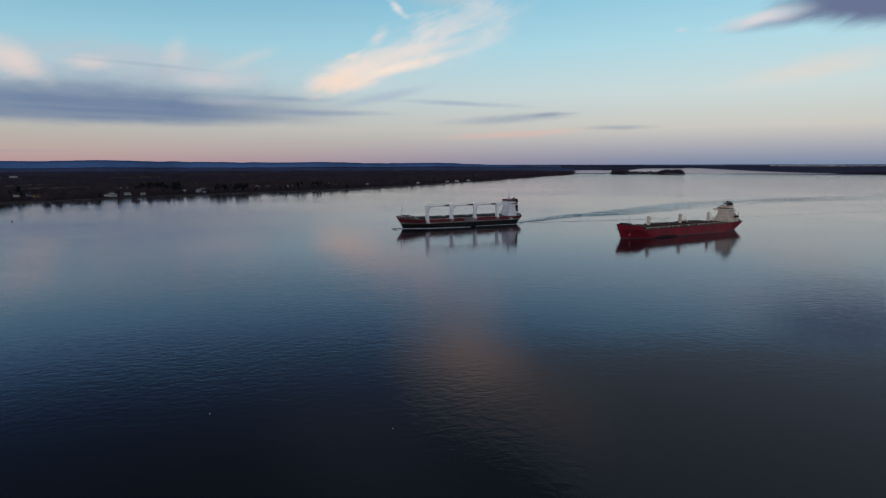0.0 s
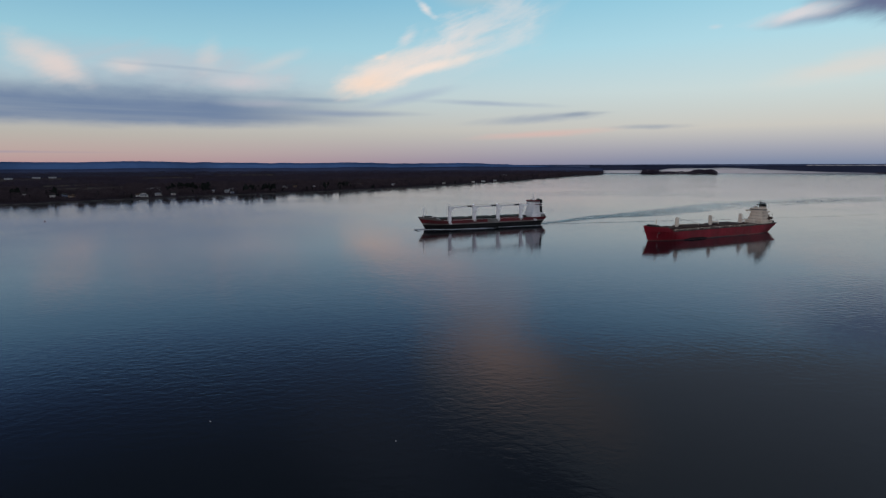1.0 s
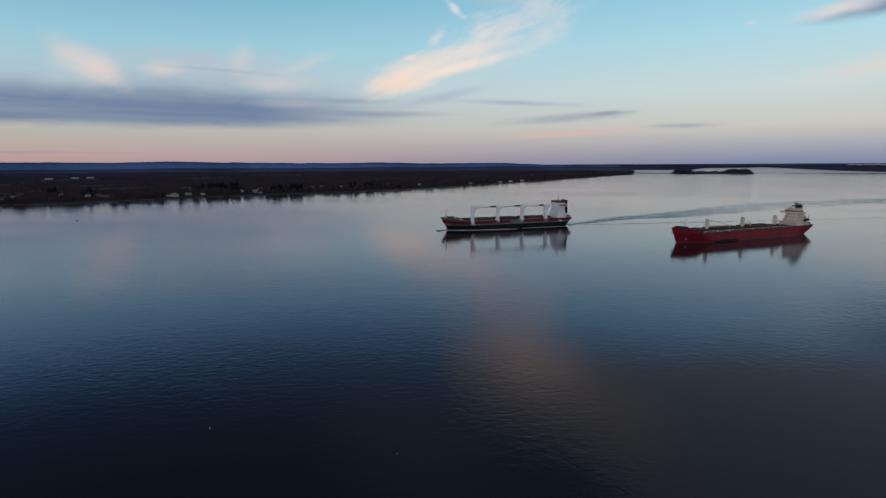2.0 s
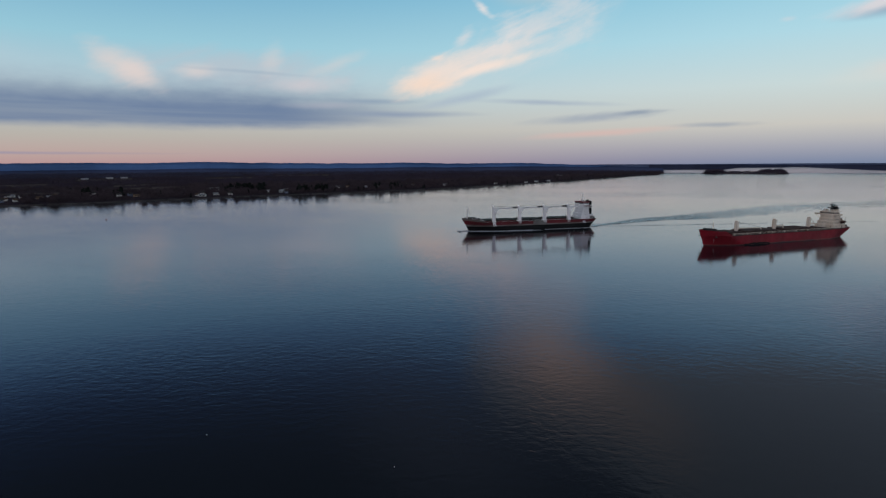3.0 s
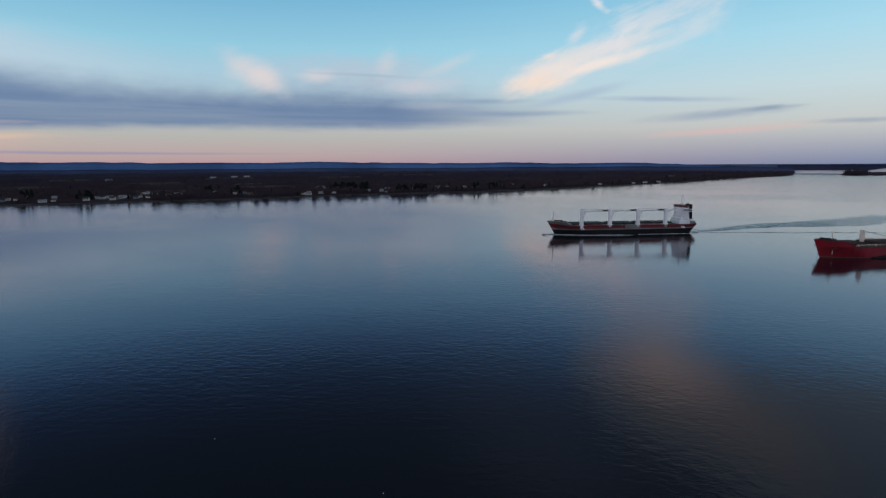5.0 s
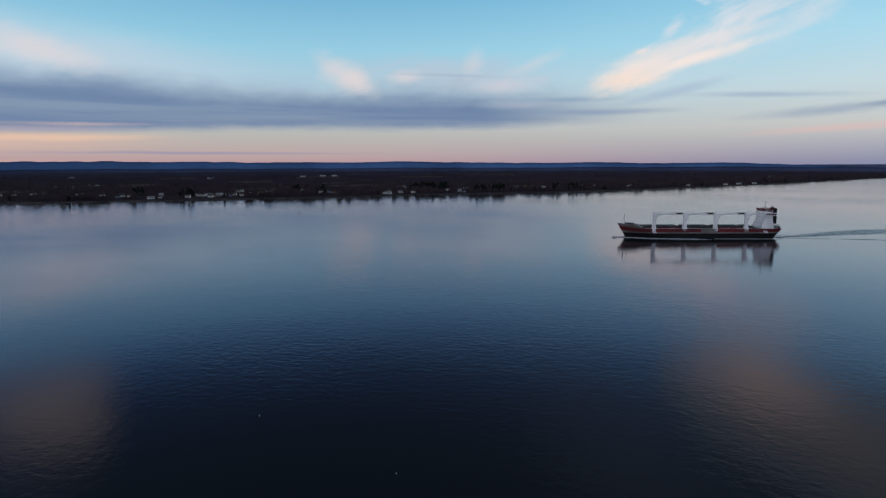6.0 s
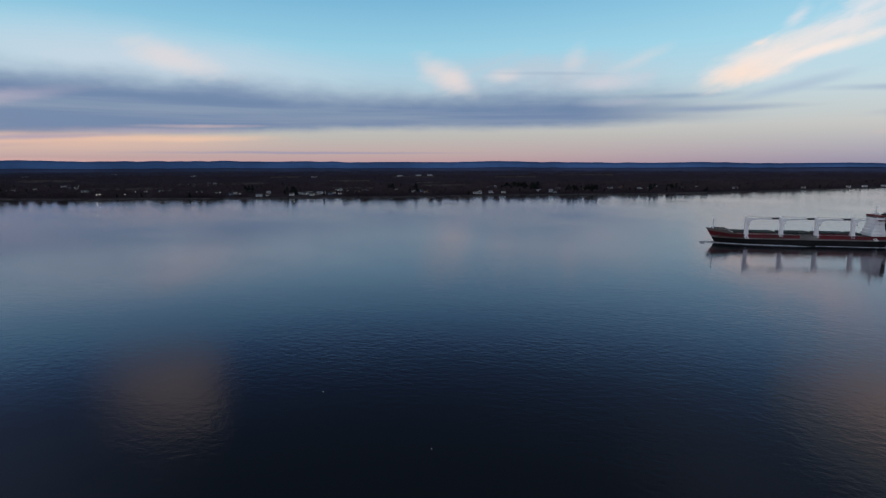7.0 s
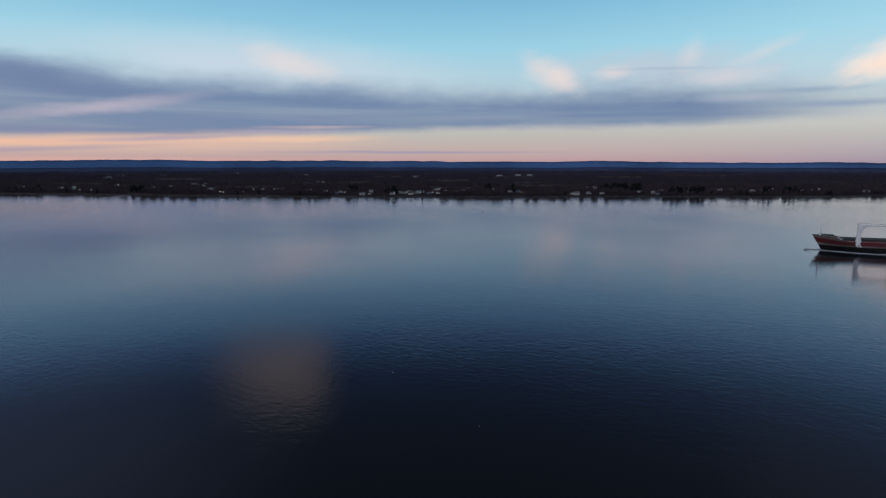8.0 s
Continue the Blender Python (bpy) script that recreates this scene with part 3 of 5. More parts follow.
# ---- ships ----
class Hull:
    """Hull form: x runs from the bow (0) to the stern, y across, z up from the water."""

    def __init__(self, length, beam, deck, rake_bow, rake_stern, bow_full=0.2, stern_width=0.72, x_bow=0.0):
        self.l, self.b, self.zd = length, beam, deck
        self.rb, self.rs, self.bf, self.sw, self.xb = rake_bow, rake_stern, bow_full, stern_width, x_bow

    def point(self, s, z, side):
        q = z / self.zd
        x0 = self.xb + self.rb * (1 - q)
        x1 = self.l - self.rs * max(0.0, 1 - q)
        lead = self.bf * (1.0 + 0.7 * max(0.0, 1 - q))
        f = 1 - (1 - min(1.0, s / lead)) ** (2.4 - 0.5 * max(0, 1 - q))
        k = max(0.0, (s - 0.82) / 0.18)
        g = 1 - (1 - self.sw * (0.55 + 0.45 * min(1.0, max(0.0, q)))) * k ** 2
        return (x0 + (x1 - x0) * s, side * (0.02 + 0.5 * self.b * f * g), z)

    def stations(self, s0, s1, n=44):
        raw = [0.5 - 0.5 * math.cos(math.pi * k / n) for k in range(n + 1)]
        return [s0] + [s for s in raw if s0 < s < s1] + [s1]

    def band(self, name, lo, hi, material, parent, s0=0.0, s1=1.0, out=0.0, label="", rows=3, sides=(-1, 1)):
        """A strip of plating between two heights, given as functions of s, on both sides and round the stern."""
        bm = bmesh.new()
        ends = []
        for side in sides:
            prev = None
            for s in self.stations(s0, s1):
                a, b = lo(s), hi(s)
                row = []
                for k in range(rows + 1):
                    x, y, z = self.point(s, a + (b - a) * k / rows, side)
                    row.append(bm.verts.new((x, y + side * out, z)))
                if prev:
                    for k in range(rows):
                        bm.faces.new((prev[k], prev[k + 1], row[k + 1], row[k]))
                prev = row
            ends.append(prev)
        if s1 >= 0.999:
            for k in range(rows):
                bm.faces.new((ends[0][k], ends[0][k + 1], ends[1][k + 1], ends[1][k]))
        return finish(name, bm, material, parent, label, smooth=False)

    def plate(self, name, z, s0, s1, material, parent, inset=0.0, label="", thick=0.3):
        """A deck: a closed slab that follows the hull."""
        bm = bmesh.new()
        prev = None
        for s in self.stations(s0, s1):
            zz = z(s)
            row = []
            for side, dz in ((-1, 0), (1, 0), (1, -thick), (-1, -thick)):
                x, y, _ = self.point(s, zz, side)
                row.append(bm.verts.new((x, y - side * min(inset, abs(y)), zz + dz)))
            if prev:
                for k in range(4):
                    bm.faces.new((prev[k], prev[(k + 1) % 4], row[(k + 1) % 4], row[k]))
            else:
                bm.faces.new(row)
            prev = row
        bm.faces.new(prev[::-1])
        return finish(name, bm, material, parent, label)

    def rails(self, name, z, s0, s1, parent, height=1.1, gap=2.2, material=None):
        """Posts and two wires along both edges of a deck."""
        n = max(2, int(self.l * (s1 - s0) / gap))
        for side in (-1, 1):
            bm = bmesh.new()
            prev = None
            for k in range(n + 1):
                s = s0 + (s1 - s0) * k / n
                x, y, zz = self.point(s, z(s), side)
                y -= side * 0.15
                rod(bm, (x, y, zz), (x, y, zz + height), 0.05, sides=4)
                if prev:
                    for h in (0.55, 1.0):
                        rod(bm, (prev[0], prev[1], prev[2] + height * h), (x, y, zz + height * h), 0.04, sides=3)
                prev = (x, y, zz)
            finish(name, bm, material or M_WHITE, parent)


def window_row(parent, x, y0, y1, z, n, size=(0.75, 0.8), name="window", face="x", sign=-1):
    """A row of single panes on a wall that faces along x (or along y)."""
    for k in range(n):
        c = y0 + (y1 - y0) * (k + 0.5) / n
        w, h = size
        if face == "x":
            part(name, boxed(x + sign * 0.03 - 0.03, x + sign * 0.03 + 0.03, c - w / 2, c + w / 2, z, z + h), M_GLASS, parent)
        else:
            part(name, boxed(c - w / 2, c + w / 2, x + sign * 0.03 - 0.03, x + sign * 0.03 + 0.03, z, z + h), M_GLASS, parent)


def boxed(*dims):
    bm = bmesh.new()
    slab(bm, *dims)
    return bm


def winch(parent, x, y, z, label=""):
    bm = bmesh.new()
    slab(bm, x - 1.3, x + 1.3, y - 1.6, y + 1.6, z, z + 0.4)
    rod(bm, (x, y - 1.5, z + 1.1), (x, y + 1.5, z + 1.1), 0.75, sides=10)
    for k in (-1.5, 0, 1.5):
        rod(bm, (x, y + k - 0.12, z + 1.1), (x, y + k + 0.12, z + 1.1), 1.15, sides=10)
    return finish("windlass", bm, M_DARK, parent, label)


def lifeboat(parent, x, y, z, material, length=7.0):
    bm = bmesh.new()
    prev = None
    for k in range(9):
        u = k / 8 * 2 - 1
        w = 1.35 * math.sqrt(max(0.02, 1 - abs(u) ** 2.6))
        ring = [bm.verts.new((x + u * length / 2, y + w * math.cos(a), z + 1.3 + 1.2 * max(0.25, w / 1.35) * math.sin(a))) for a in [6.2832 * j / 10 for j in range(10)]]
        if prev:
            for j in range(10):
                bm.faces.new((prev[j], prev[(j + 1) % 10], ring[(j + 1) % 10], ring[j]))
        else:
            bm.faces.new(ring)
        prev = ring
    bm.faces.new(prev[::-1])
    return finish("lifeboat", bm, material, parent, "enclosed lifeboat on its davits", smooth=True)


def geared_ship():
    """Grey, black and red general cargo ship with four side cranes."""
    ship = new("cargo_ship")
    tagged(ship, "black and red cargo ship under way with four white cranes", "ship")
    L, B = 169.0, 25.0
    h = Hull(166.4, B, 10.0, 6.0, 6.0, 0.17, 0.85, 3.7)
    top = lambda s: 9.7 + 2.6 * float(np.clip((0.135 - s) / 0.03, 0, 1)) + 1.6 * max(0.0, (0.12 - s) / 0.12)
    flat = lambda z: (lambda s: z)
    h.band("hull_bottom", flat(-3.0), flat(5.0), M_BLACK, ship, label="matt black lower hull")
    h.band("hull_stripe", flat(5.0), lambda s: 6.4 + 1.0 * max(0, (0.1 - s) / 0.1), M_GREY, ship, label="pale grey hull stripe", rows=1)
    mid = lambda s: 6.4 + 1.0 * max(0, (0.1 - s) / 0.1)
    h.band("hull_band", mid, lambda s: 9.7 + 2.4 * max(0, (0.13 - s) / 0.13), M_BAND, ship, 0.0, 0.49, label="dull red upper hull")
    for side in (-1, 1):
        h.band("hull_panel", flat(6.4), flat(9.7), M_GREY, ship, 0.49, 0.592, label="pale grey hull panel", sides=(side,))
    h.band("hull_band", flat(6.4), flat(9.7), M_BAND, ship, 0.592, 1.0, label="dull red upper hull")
    h.band("bow_bulwark", lambda s: 9.7 + 2.4 * max(0, (0.13 - s) / 0.13), lambda s: top(s) + 0.7, M_GREY, ship, 0.0, 0.137, label="light grey bow bulwark")
    h.plate("main_deck", flat(9.6), 0.10, 1.0, M_DECK, ship, 0.1)
    h.plate("forecastle_deck", lambda s: top(s) - 0.2, 0.0, 0.105, M_DECK, ship, 0.15)
    block("forecastle_bulkhead", (0.133 * L, 0.138 * L, -B * 0.44, B * 0.44, 9.6, 12.0), M_WHITE, ship)
    h.rails("railing", flat(9.6), 0.14, 0.995, ship, 1.1, 2.6)
    h.rails("bow_railing", lambda s: top(s) + 0.7, 0.004, 0.13, ship, 0.6, 2.2)
    # bulbous bow breaking the surface, anchor
    bm = bmesh.new()
    bmesh.ops.create_uvsphere(bm, u_segments=14, v_segments=8, radius=1.0)
    bmesh.ops.transform(bm, matrix=pose(8.2, 0, -1.4) @ Matrix.Diagonal((6.5, 2.2, 2.0, 1)), verts=bm.verts)
    finish("bulb", bm, M_BLACK, ship, smooth=True)
    bm = bmesh.new()
    ax, ay, az = h.point(0.05, 9.0, -1)
    rod(bm, (ax, ay - 0.2, az), (ax, ay - 0.3, az - 2.2), 0.18)
    slab(bm, ax - 1.2, ax + 1.2, ay - 0.6, ay - 0.1, az - 2.6, az - 2.0)
    finish("anchor", bm, M_DARK, ship)
    # pairs of slanting white marks on the side
    for s in (0.195, 0.865):
        for k in (0, 1):
            x = s * L + k * 2.2
            for side in (-1, 1):
                bm = bmesh.new()
                y = h.point(s, 7, side)[1] + side * 0.05
                y0, y1 = sorted((y, y + side * 0.06))
                vs = [bm.verts.new(p) for p in ((x, y0, 7.9), (x + 1.3, y0, 7.9), (x + 3.5, y0, 5.4), (x + 2.2, y0, 5.4), (x, y1, 7.9), (x + 1.3, y1, 7.9), (x + 3.5, y1, 5.4), (x + 2.2, y1, 5.4))]
                for f in ((0, 1, 2, 3), (4, 7, 6, 5), (0, 4, 5, 1), (1, 5, 6, 2), (2, 6, 7, 3), (3, 7, 4, 0)):
                    bm.faces.new([vs[i] for i in f])
                finish("hull_mark", bm, M_WHITE, ship, "slanting white hull mark")
    # forecastle gear
    for y in (-3.6, 3.6):
        winch(ship, 0.055 * L, y, 12.9)
    winch(ship, 0.09 * L, 0, 12.5)
    block("windlass_house", (0.058 * L, 0.083 * L, -3.0, 3.0, 12.3, 15.2), M_DARK, ship, top=0.8, bevel=0.15)
    for y in (-6.0, 6.0):
        block("hawser_reel", (0.10 * L, 0.122 * L, y - 1.4, y + 1.4, 12.0, 14.4), M_DARK, ship, top=0.75, bevel=0.15)
    for k, y in enumerate((-7.5, -5, 5, 7.5)):
        bar("bollard", (0.085 * L + k, y, 12.4), (0.085 * L + k, y, 13.6), 0.4, 0.4, M_DARK, ship)
    mast = bar("foremast", (0.046 * L, 0, 13.0), (0.046 * L, 0, 23.4), 0.8, 0.55, M_WHITE, ship)
    bar("crosstree", (0.046 * L, -1.4, 21.0), (0.046 * L, 1.4, 21.0), 0.15, 0.15, M_WHITE, mast)
    block("mast_light", (0.046 * L - 0.4, 0.046 * L + 0.4, -0.7, 0.7, 23.2, 24.6), M_WHITE, mast, bevel=0.1)
    bar("mast_stay", (0.046 * L, 0, 23.0), (0.105 * L, 0, 14.0), 0.06, 0.06, M_DARK, mast, sides=4)
    # cargo hatches
    for k, (a, b) in enumerate(((0.145, 0.235), (0.245, 0.375), (0.405, 0.49), (0.495, 0.565), (0.595, 0.675), (0.682, 0.752), (0.775, 0.818))):
        coaming = block("hatch_coaming", (a * L, b * L, -8.2, 10.2, 9.6, 11.0), M_BAND if k in (0, 1, 4, 5) else M_DECK, ship)
        n = 4
        for j in range(n):
            x0, x1 = (a + (b - a) * j / n) * L + 0.12, (a + (b - a) * (j + 1) / n) * L - 0.12
            block("hatch_cover", (x0, x1, -8.6, 10.6, 11.02, 12.0 + 0.05 * (j % 2)), M_DECK, coaming, "weathered grey-green steel cover")
    bm = bmesh.new()
    rod(bm, (0.43 * L, -9.0, 12.2), (0.455 * L, -9.0, 13.8), 0.35)
    rod(bm, (0.455 * L, -9.0, 13.8), (0.48 * L, -9.2, 12.3), 0.3)
    finish("deck_gear", bm, M_DARK, ship)
    # cranes on the side that carries them
    for s in (0.212, 0.397, 0.582, 0.767):
        x, y = s * L, -B / 2 + 2.6
        crane = new("deck_crane")
        crane.parent = ship
        bm = bmesh.new()
        slab(bm, x - 1.9, x + 1.9, y - 2.62, y + 2.0, 7.4, 11.0)
        slab(bm, x - 1.6, x + 1.6, y - 1.7, y + 1.7, 11.0, 21.7, 0.84)
        finish("column", bm, M_WHITE, crane)
        bm = bmesh.new()
        slab(bm, x - 1.6, x + 1.7, y - 1.6, y + 1.6, 21.7, 25.5, 0.9)
        slab(bm, x - 1.9, x - 0.4, y - 1.3, y + 1.3, 23.8, 26.8, 0.75)
        rod(bm, (x - 1.2, y - 1.2, 26.9), (x - 1.2, y + 1.2, 26.9), 0.7, sides=8)
        finish("slewing_head", bm, M_WHITE, crane)
        block("operator_cab", (x + 0.4, x + 2.6, y - 3.2, y - 1.7, 19.4, 21.7), M_WHITE, crane, bevel=0.15)
        block("cab_glass", (x + 2.45, x + 2.68, y - 3.0, y - 1.9, 20.1, 21.3), M_GLASS, crane)
        # arched jib resting aft
        reach = 29.0 if s < 0.7 else 11.5
        bm = bmesh.new()
        prev = None
        for k in range(15):
            u = k / 14
            xx = x + 1.5 + u * reach
            hi = 25.5 + 0.5 * math.sin(u * math.pi * 0.6) - 0.5 * u
            dep = 1.5 + 3.4 * max(0.0, 1 - u * reach / 6.5) ** 2
            w = 1.25 - 0.5 * u
            row = [bm.verts.new((xx, y + a * w, hi - d)) for a, d in ((-1, 0), (1, 0), (1, dep), (-1, dep))]
            if prev:
                for j in range(4):
                    bm.faces.new((prev[j], prev[(j + 1) % 4], row[(j + 1) % 4], row[j]))
            else:
                bm.faces.new(row)
            prev = row
        bm.faces.new(prev[::-1])
        finish("jib", bm, M_WHITE, crane)
        if s < 0.7:
            bm = bmesh.new()
            slab(bm, x + 1.5 + reach * 0.72, x + 1.5 + reach * 0.93, y - 1.2, y + 1.2, 24.8, 26.3)
            rod(bm, (x + 1.0 + reach, y, 25.2), (x + 1.0 + reach, y, 22.2), 0.5, 0.3)
            finish("hook_block", bm, M_DARK, crane, "dark hook and sheave block")
        bm = bmesh.new()
        for dy in (-0.6, 0.6):
            rod(bm, (x - 1.2, y + dy, 27.4), (x + 1.5 + reach * 0.9, y + dy, 26.1), 0.06, sides=3)
        finish("luffing_cable", bm, M_DARK, crane)
    # accommodation
    house = new("accommodation")
    house.parent = ship
    x0, x1 = 0.863 * L, 0.934 * L
    for k in range(5):
        lead = (0.0, 1.0, 2.4, 3.0, 3.2)[k]
        w = (10.4, 9.6, 9.0, 8.8, 8.8)[k]
        z = 9.6 + 3.25 * k
        tier = block("deck_tier", (x0 + lead, x1 - 0.3 * k, -w, w, z, z + 3.2), M_WHITE, house, bevel=0.08)
        block("deck_edge", (x0 + lead - 0.06, x1 + 0.2 - 0.3 * k, -w - 0.07, w + 0.07, z + 3.18, z + 3.28), M_WHITE, house)
        window_row(tier, x0 + lead, -w + 1, w - 1, z + 1.4, (5, 6, 5, 6, 4)[k], (0.36, 0.4))
        window_row(tier, -w, x0 + lead + 1.2, x1 - 3, z + 1.4, (3, 4, 2, 3, 2)[k], (0.34, 0.4), face="y")
    zb = 9.6 + 3.25 * 5
    bridge = block("bridge", (x0 + 3.4, x1 - 1.6, -10.0, 10.0, zb + 0.1, zb + 3.0), M_WHITE, house, bevel=0.08)
    window_row(bridge, x0 + 3.4, -9.6, 9.6, zb + 1.3, 13, (1.25, 1.1))
    window_row(bridge, -10.0, x0 + 4.0, x1 - 2.4, zb + 1.3, 4, (1.2, 1.1), face="y")
    block("bridge_band", (x0 + 3.2, x1 - 1.4, -10.2, 10.2, zb + 2.5, zb + 3.8), M_BAND, house, "dull red band round the bridge roof", bevel=0.06)
    block("wing_band", (x0 + 5.0, x1 + 0.3, -11.2, 11.2, zb - 1.5, zb - 0.75), M_BAND, house, "dull red bridge wing edge")
    block("bridge_wing", (x0 + 3.6, x0 + 7.0, -B / 2 + 0.4, B / 2 - 0.4, zb - 0.3, zb + 0.05), M_WHITE, house)
    bm = bmesh.new()
    mx = x0 + 7.0
    rod(bm, (mx, 0, zb + 3.8), (mx, 0, zb + 13.0), 0.75, 0.4)
    rod(bm, (mx, -2.6, zb + 8.6), (mx, 2.6, zb + 8.6), 0.25)
    rod(bm, (mx - 1.9, 0, zb + 5.2), (mx + 1.2, 0, zb + 5.2), 0.18)
    slab(bm, mx - 2.1, mx - 1.8, -1.8, 1.8, zb + 5.3, zb + 5.8)
    finish("radar_mast", bm, M_WHITE, house)
    block("roof_box", (x0 + 8.4, x0 + 11.0, 2, 6, zb + 3.9, zb + 5.2), M_WHITE, house, bevel=0.1)
    # funnel: black casing with white rings
    fun = new("funnel")
    fun.parent = ship
    f0, f1 = 0.938 * L, 0.960 * L
    block("casing", (f0, f1, -6.8, 3.4, 9.6, 30.4), M_BLACK, fun, "black funnel casing", top=0.9, bevel=0.25)
    for z in (22.6, 24.8):
        block("ring", (f0 + 0.02, f1 - 0.02, -6.62, 3.22, z, z + 0.75), M_WHITE, fun, "white funnel ring")
    for y in (-1.6, 0, 1.6):
        bar("exhaust_pipe", (f0 + 1.8, y, 30.2), (f0 + 2.0, y, 31.8), 0.35, 0.35, M_DARK, fun)
    block("after_house", (0.9345 * L, 0.968 * L, -8.6, 8.6, 9.6, 12.0), M_GREY, ship, bevel=0.1)
    lifeboat(ship, 0.953 * L, -8.0, 12.3, M_WHITE)
    for y in (-6, 6):
        winch(ship, 0.976 * L, y, 9.6)
    bar("stern_flagstaff", (0.982 * L, 0, 9.6), (0.988 * L, 0, 14.0), 0.12, 0.06, M_WHITE, ship)
    return ship


def red_ship():
    """Red bulk carrier with low cream cranes."""
    ship = new("bulk_carrier")
    tagged(ship, "red-hulled bulk carrier with cream deck cranes and cream wheelhouse block", "ship")
    L, B = 156.0, 23.0
    h = Hull(L, B, 8.6, 3.4, 5.5, 0.14, 0.80)
    top = lambda s: 8.6 + 3.0 * float(np.clip((0.125 - s) / 0.02, 0, 1)) + 1.0 * max(0.0, (0.09 - s) / 0.09) + 0.6 * max(0.0, (s - 0.75) / 0.25)
    flat = lambda z: (lambda s: z)
    h.band("boot_top", flat(-3.0), flat(0.9), M_BOOT, ship, label="scuffed dark red boot top")
    h.band("hull_side", flat(0.9), lambda s: min(top(s), 9.2) if s > 0.126 else 8.6, M_RED, ship, label="weathered deep red hull side", rows=4)
    h.band("bow_plating", flat(8.6), lambda s: top(s) + 0.8, M_RED, ship, 0.0, 0.13)
    h.plate("main_deck", lambda s: min(top(s), 9.2) - 0.1, 0.10, 1.0, M_RUST, ship, 0.1)
    h.plate("forecastle_deck", lambda s: top(s) - 0.2, 0.0, 0.112, M_RUST, ship, 0.15)
    block("forecastle_bulkhead", (0.112 * L, 0.116 * L, -B * 0.42, B * 0.42, 8.5, 11.4), M_RUST, ship)
    h.rails("railing", lambda s: min(top(s), 9.2), 0.13, 0.995, ship, 1.1, 2.6, M_CREAM)
    h.band("sheer_strake", lambda s: min(top(s), 9.2) - 0.35, lambda s: min(top(s), 9.2) + 0.25, M_DARK, ship, 0.13, 1.0, 0.06, "dark rubbing edge along the deck", 1)
    # worn dark patch low on the side, draught marks, anchor and its chain
    bm = bmesh.new()
    prev = None
    for k in range(25):
        s = 0.20 + 0.19 * k / 24
        a, b = 0.1, 1.7 + 0.7 * noise.noise((k * 0.4, 0, 0)) - 1.3 * abs(k / 12 - 1) ** 4
        row = []
        for z in (a, b):
            x, y, zz = h.point(s, z, -1)
            row += [bm.verts.new((x, y - 0.05, zz)), bm.verts.new((x, y + 0.05, zz))]
        if prev:
            bm.faces.new((prev[0], row[0], row[2], prev[2])), bm.faces.new((prev[2], row[2], row[3], prev[3]))
        prev = row
    finish("worn_patch", bm, M_BLACK, ship, "black worn paint near the waterline")
    for z in (3.0, 3.9, 5.2):
        x, y, zz = h.point(0.045, z, -1)
        block("draught_mark", (x - 0.45, x + 0.45, y - 0.12, y + 0.05, z, z + 0.5), M_WHITE, ship)
    for side in (-1, 1):
        x, y, z = h.point(0.05, 9.4, side)
        bm = bmesh.new()
        rod(bm, (x, y + side * 0.2, z), (x, y + side * 0.3, z - 2.0), 0.18)
        slab(bm, x - 1.2, x + 1.2, min(y + side * 0.1, y + side * 0.6), max(y + side * 0.1, y + side * 0.6), z - 2.4, z - 1.8)
        finish("anchor", bm, M_DARK, ship)
    bm = bmesh.new()
    for k in range(14):
        z0, z1 = 9.0 - k * 0.68, 9.0 - (k + 1) * 0.68
        rod(bm, (1.4 - 0.11 * k, -1.6, z0), (1.4 - 0.11 * (k + 1), -1.6, z1), 0.12, sides=4)
    finish("anchor_chain", bm, M_DARK, ship)
    for y in (-3.2, 3.2):
        winch(ship, 0.05 * L, y, 12.1)
    winch(ship, 0.085 * L, 0, 11.6)
    block("windlass_house", (0.045 * L, 0.068 * L, -2.4, 2.4, 11.8, 14.2), M_DARK, ship, top=0.8, bevel=0.15)
    mast = bar("foremast", (0.078 * L, 0, 11.4), (0.078 * L, 0, 19.5), 0.35, 0.15, M_CREAM, ship)
    bar("crosstree", (0.078 * L, -1.3, 16.8), (0.078 * L, 1.3, 16.8), 0.12, 0.12, M_CREAM, mast)
    # holds
    for a, b in ((0.128, 0.22), (0.26, 0.365), (0.375, 0.475), (0.518, 0.615), (0.625, 0.722)):
        coaming = block("hatch_coaming", (a * L, b * L, -8.6, 8.6, 8.6, 10.0), M_RUST, ship)
        for j in range(4):
            x0, x1 = (a + (b - a) * j / 4) * L + 0.12, (a + (b - a) * (j + 1) / 4) * L - 0.12
            block("hatch_cover", (x0, x1, -9.0, 9.0, 10.02, 10.9 + 0.06 * (j % 2)), M_RUST, coaming, "brown painted steel cover")
    for k in range(7):
        x = (0.15 + 0.085 * k) * L
        bar("deck_vent", (x, -10.6, 8.6), (x, -10.6, 10.2), 0.35, 0.45, M_CREAM, ship)
    bm = bmesh.new()
    for y in (-10.0, -9.7):
        rod(bm, (0.14 * L, y, 9.4), (0.74 * L, y, 9.4), 0.12, sides=5)
    finish("deck_pipe", bm, M_RUST, ship)
    bm = bmesh.new()
    for k in range(24):
        xa, xb = (0.135 + 0.03 * k) * L, (0.135 + 0.03 * (k + 1)) * L
        rod(bm, (xa, -10.9, 10.1), (xb, -10.9, 10.1), 0.16, sides=5)
        if k % 4 == 0:
            rod(bm, (xa, -10.9, 8.7), (xa, -10.9, 10.1), 0.10, sides=4)
    finish("cable_trunk", bm, M_CREAM, ship)
    # cranes with the jibs laid down
    for s, reach in ((0.233, 25.0), (0.497, 8.5), (0.753, 5.0)):
        x = s * L
        crane = new("deck_crane")
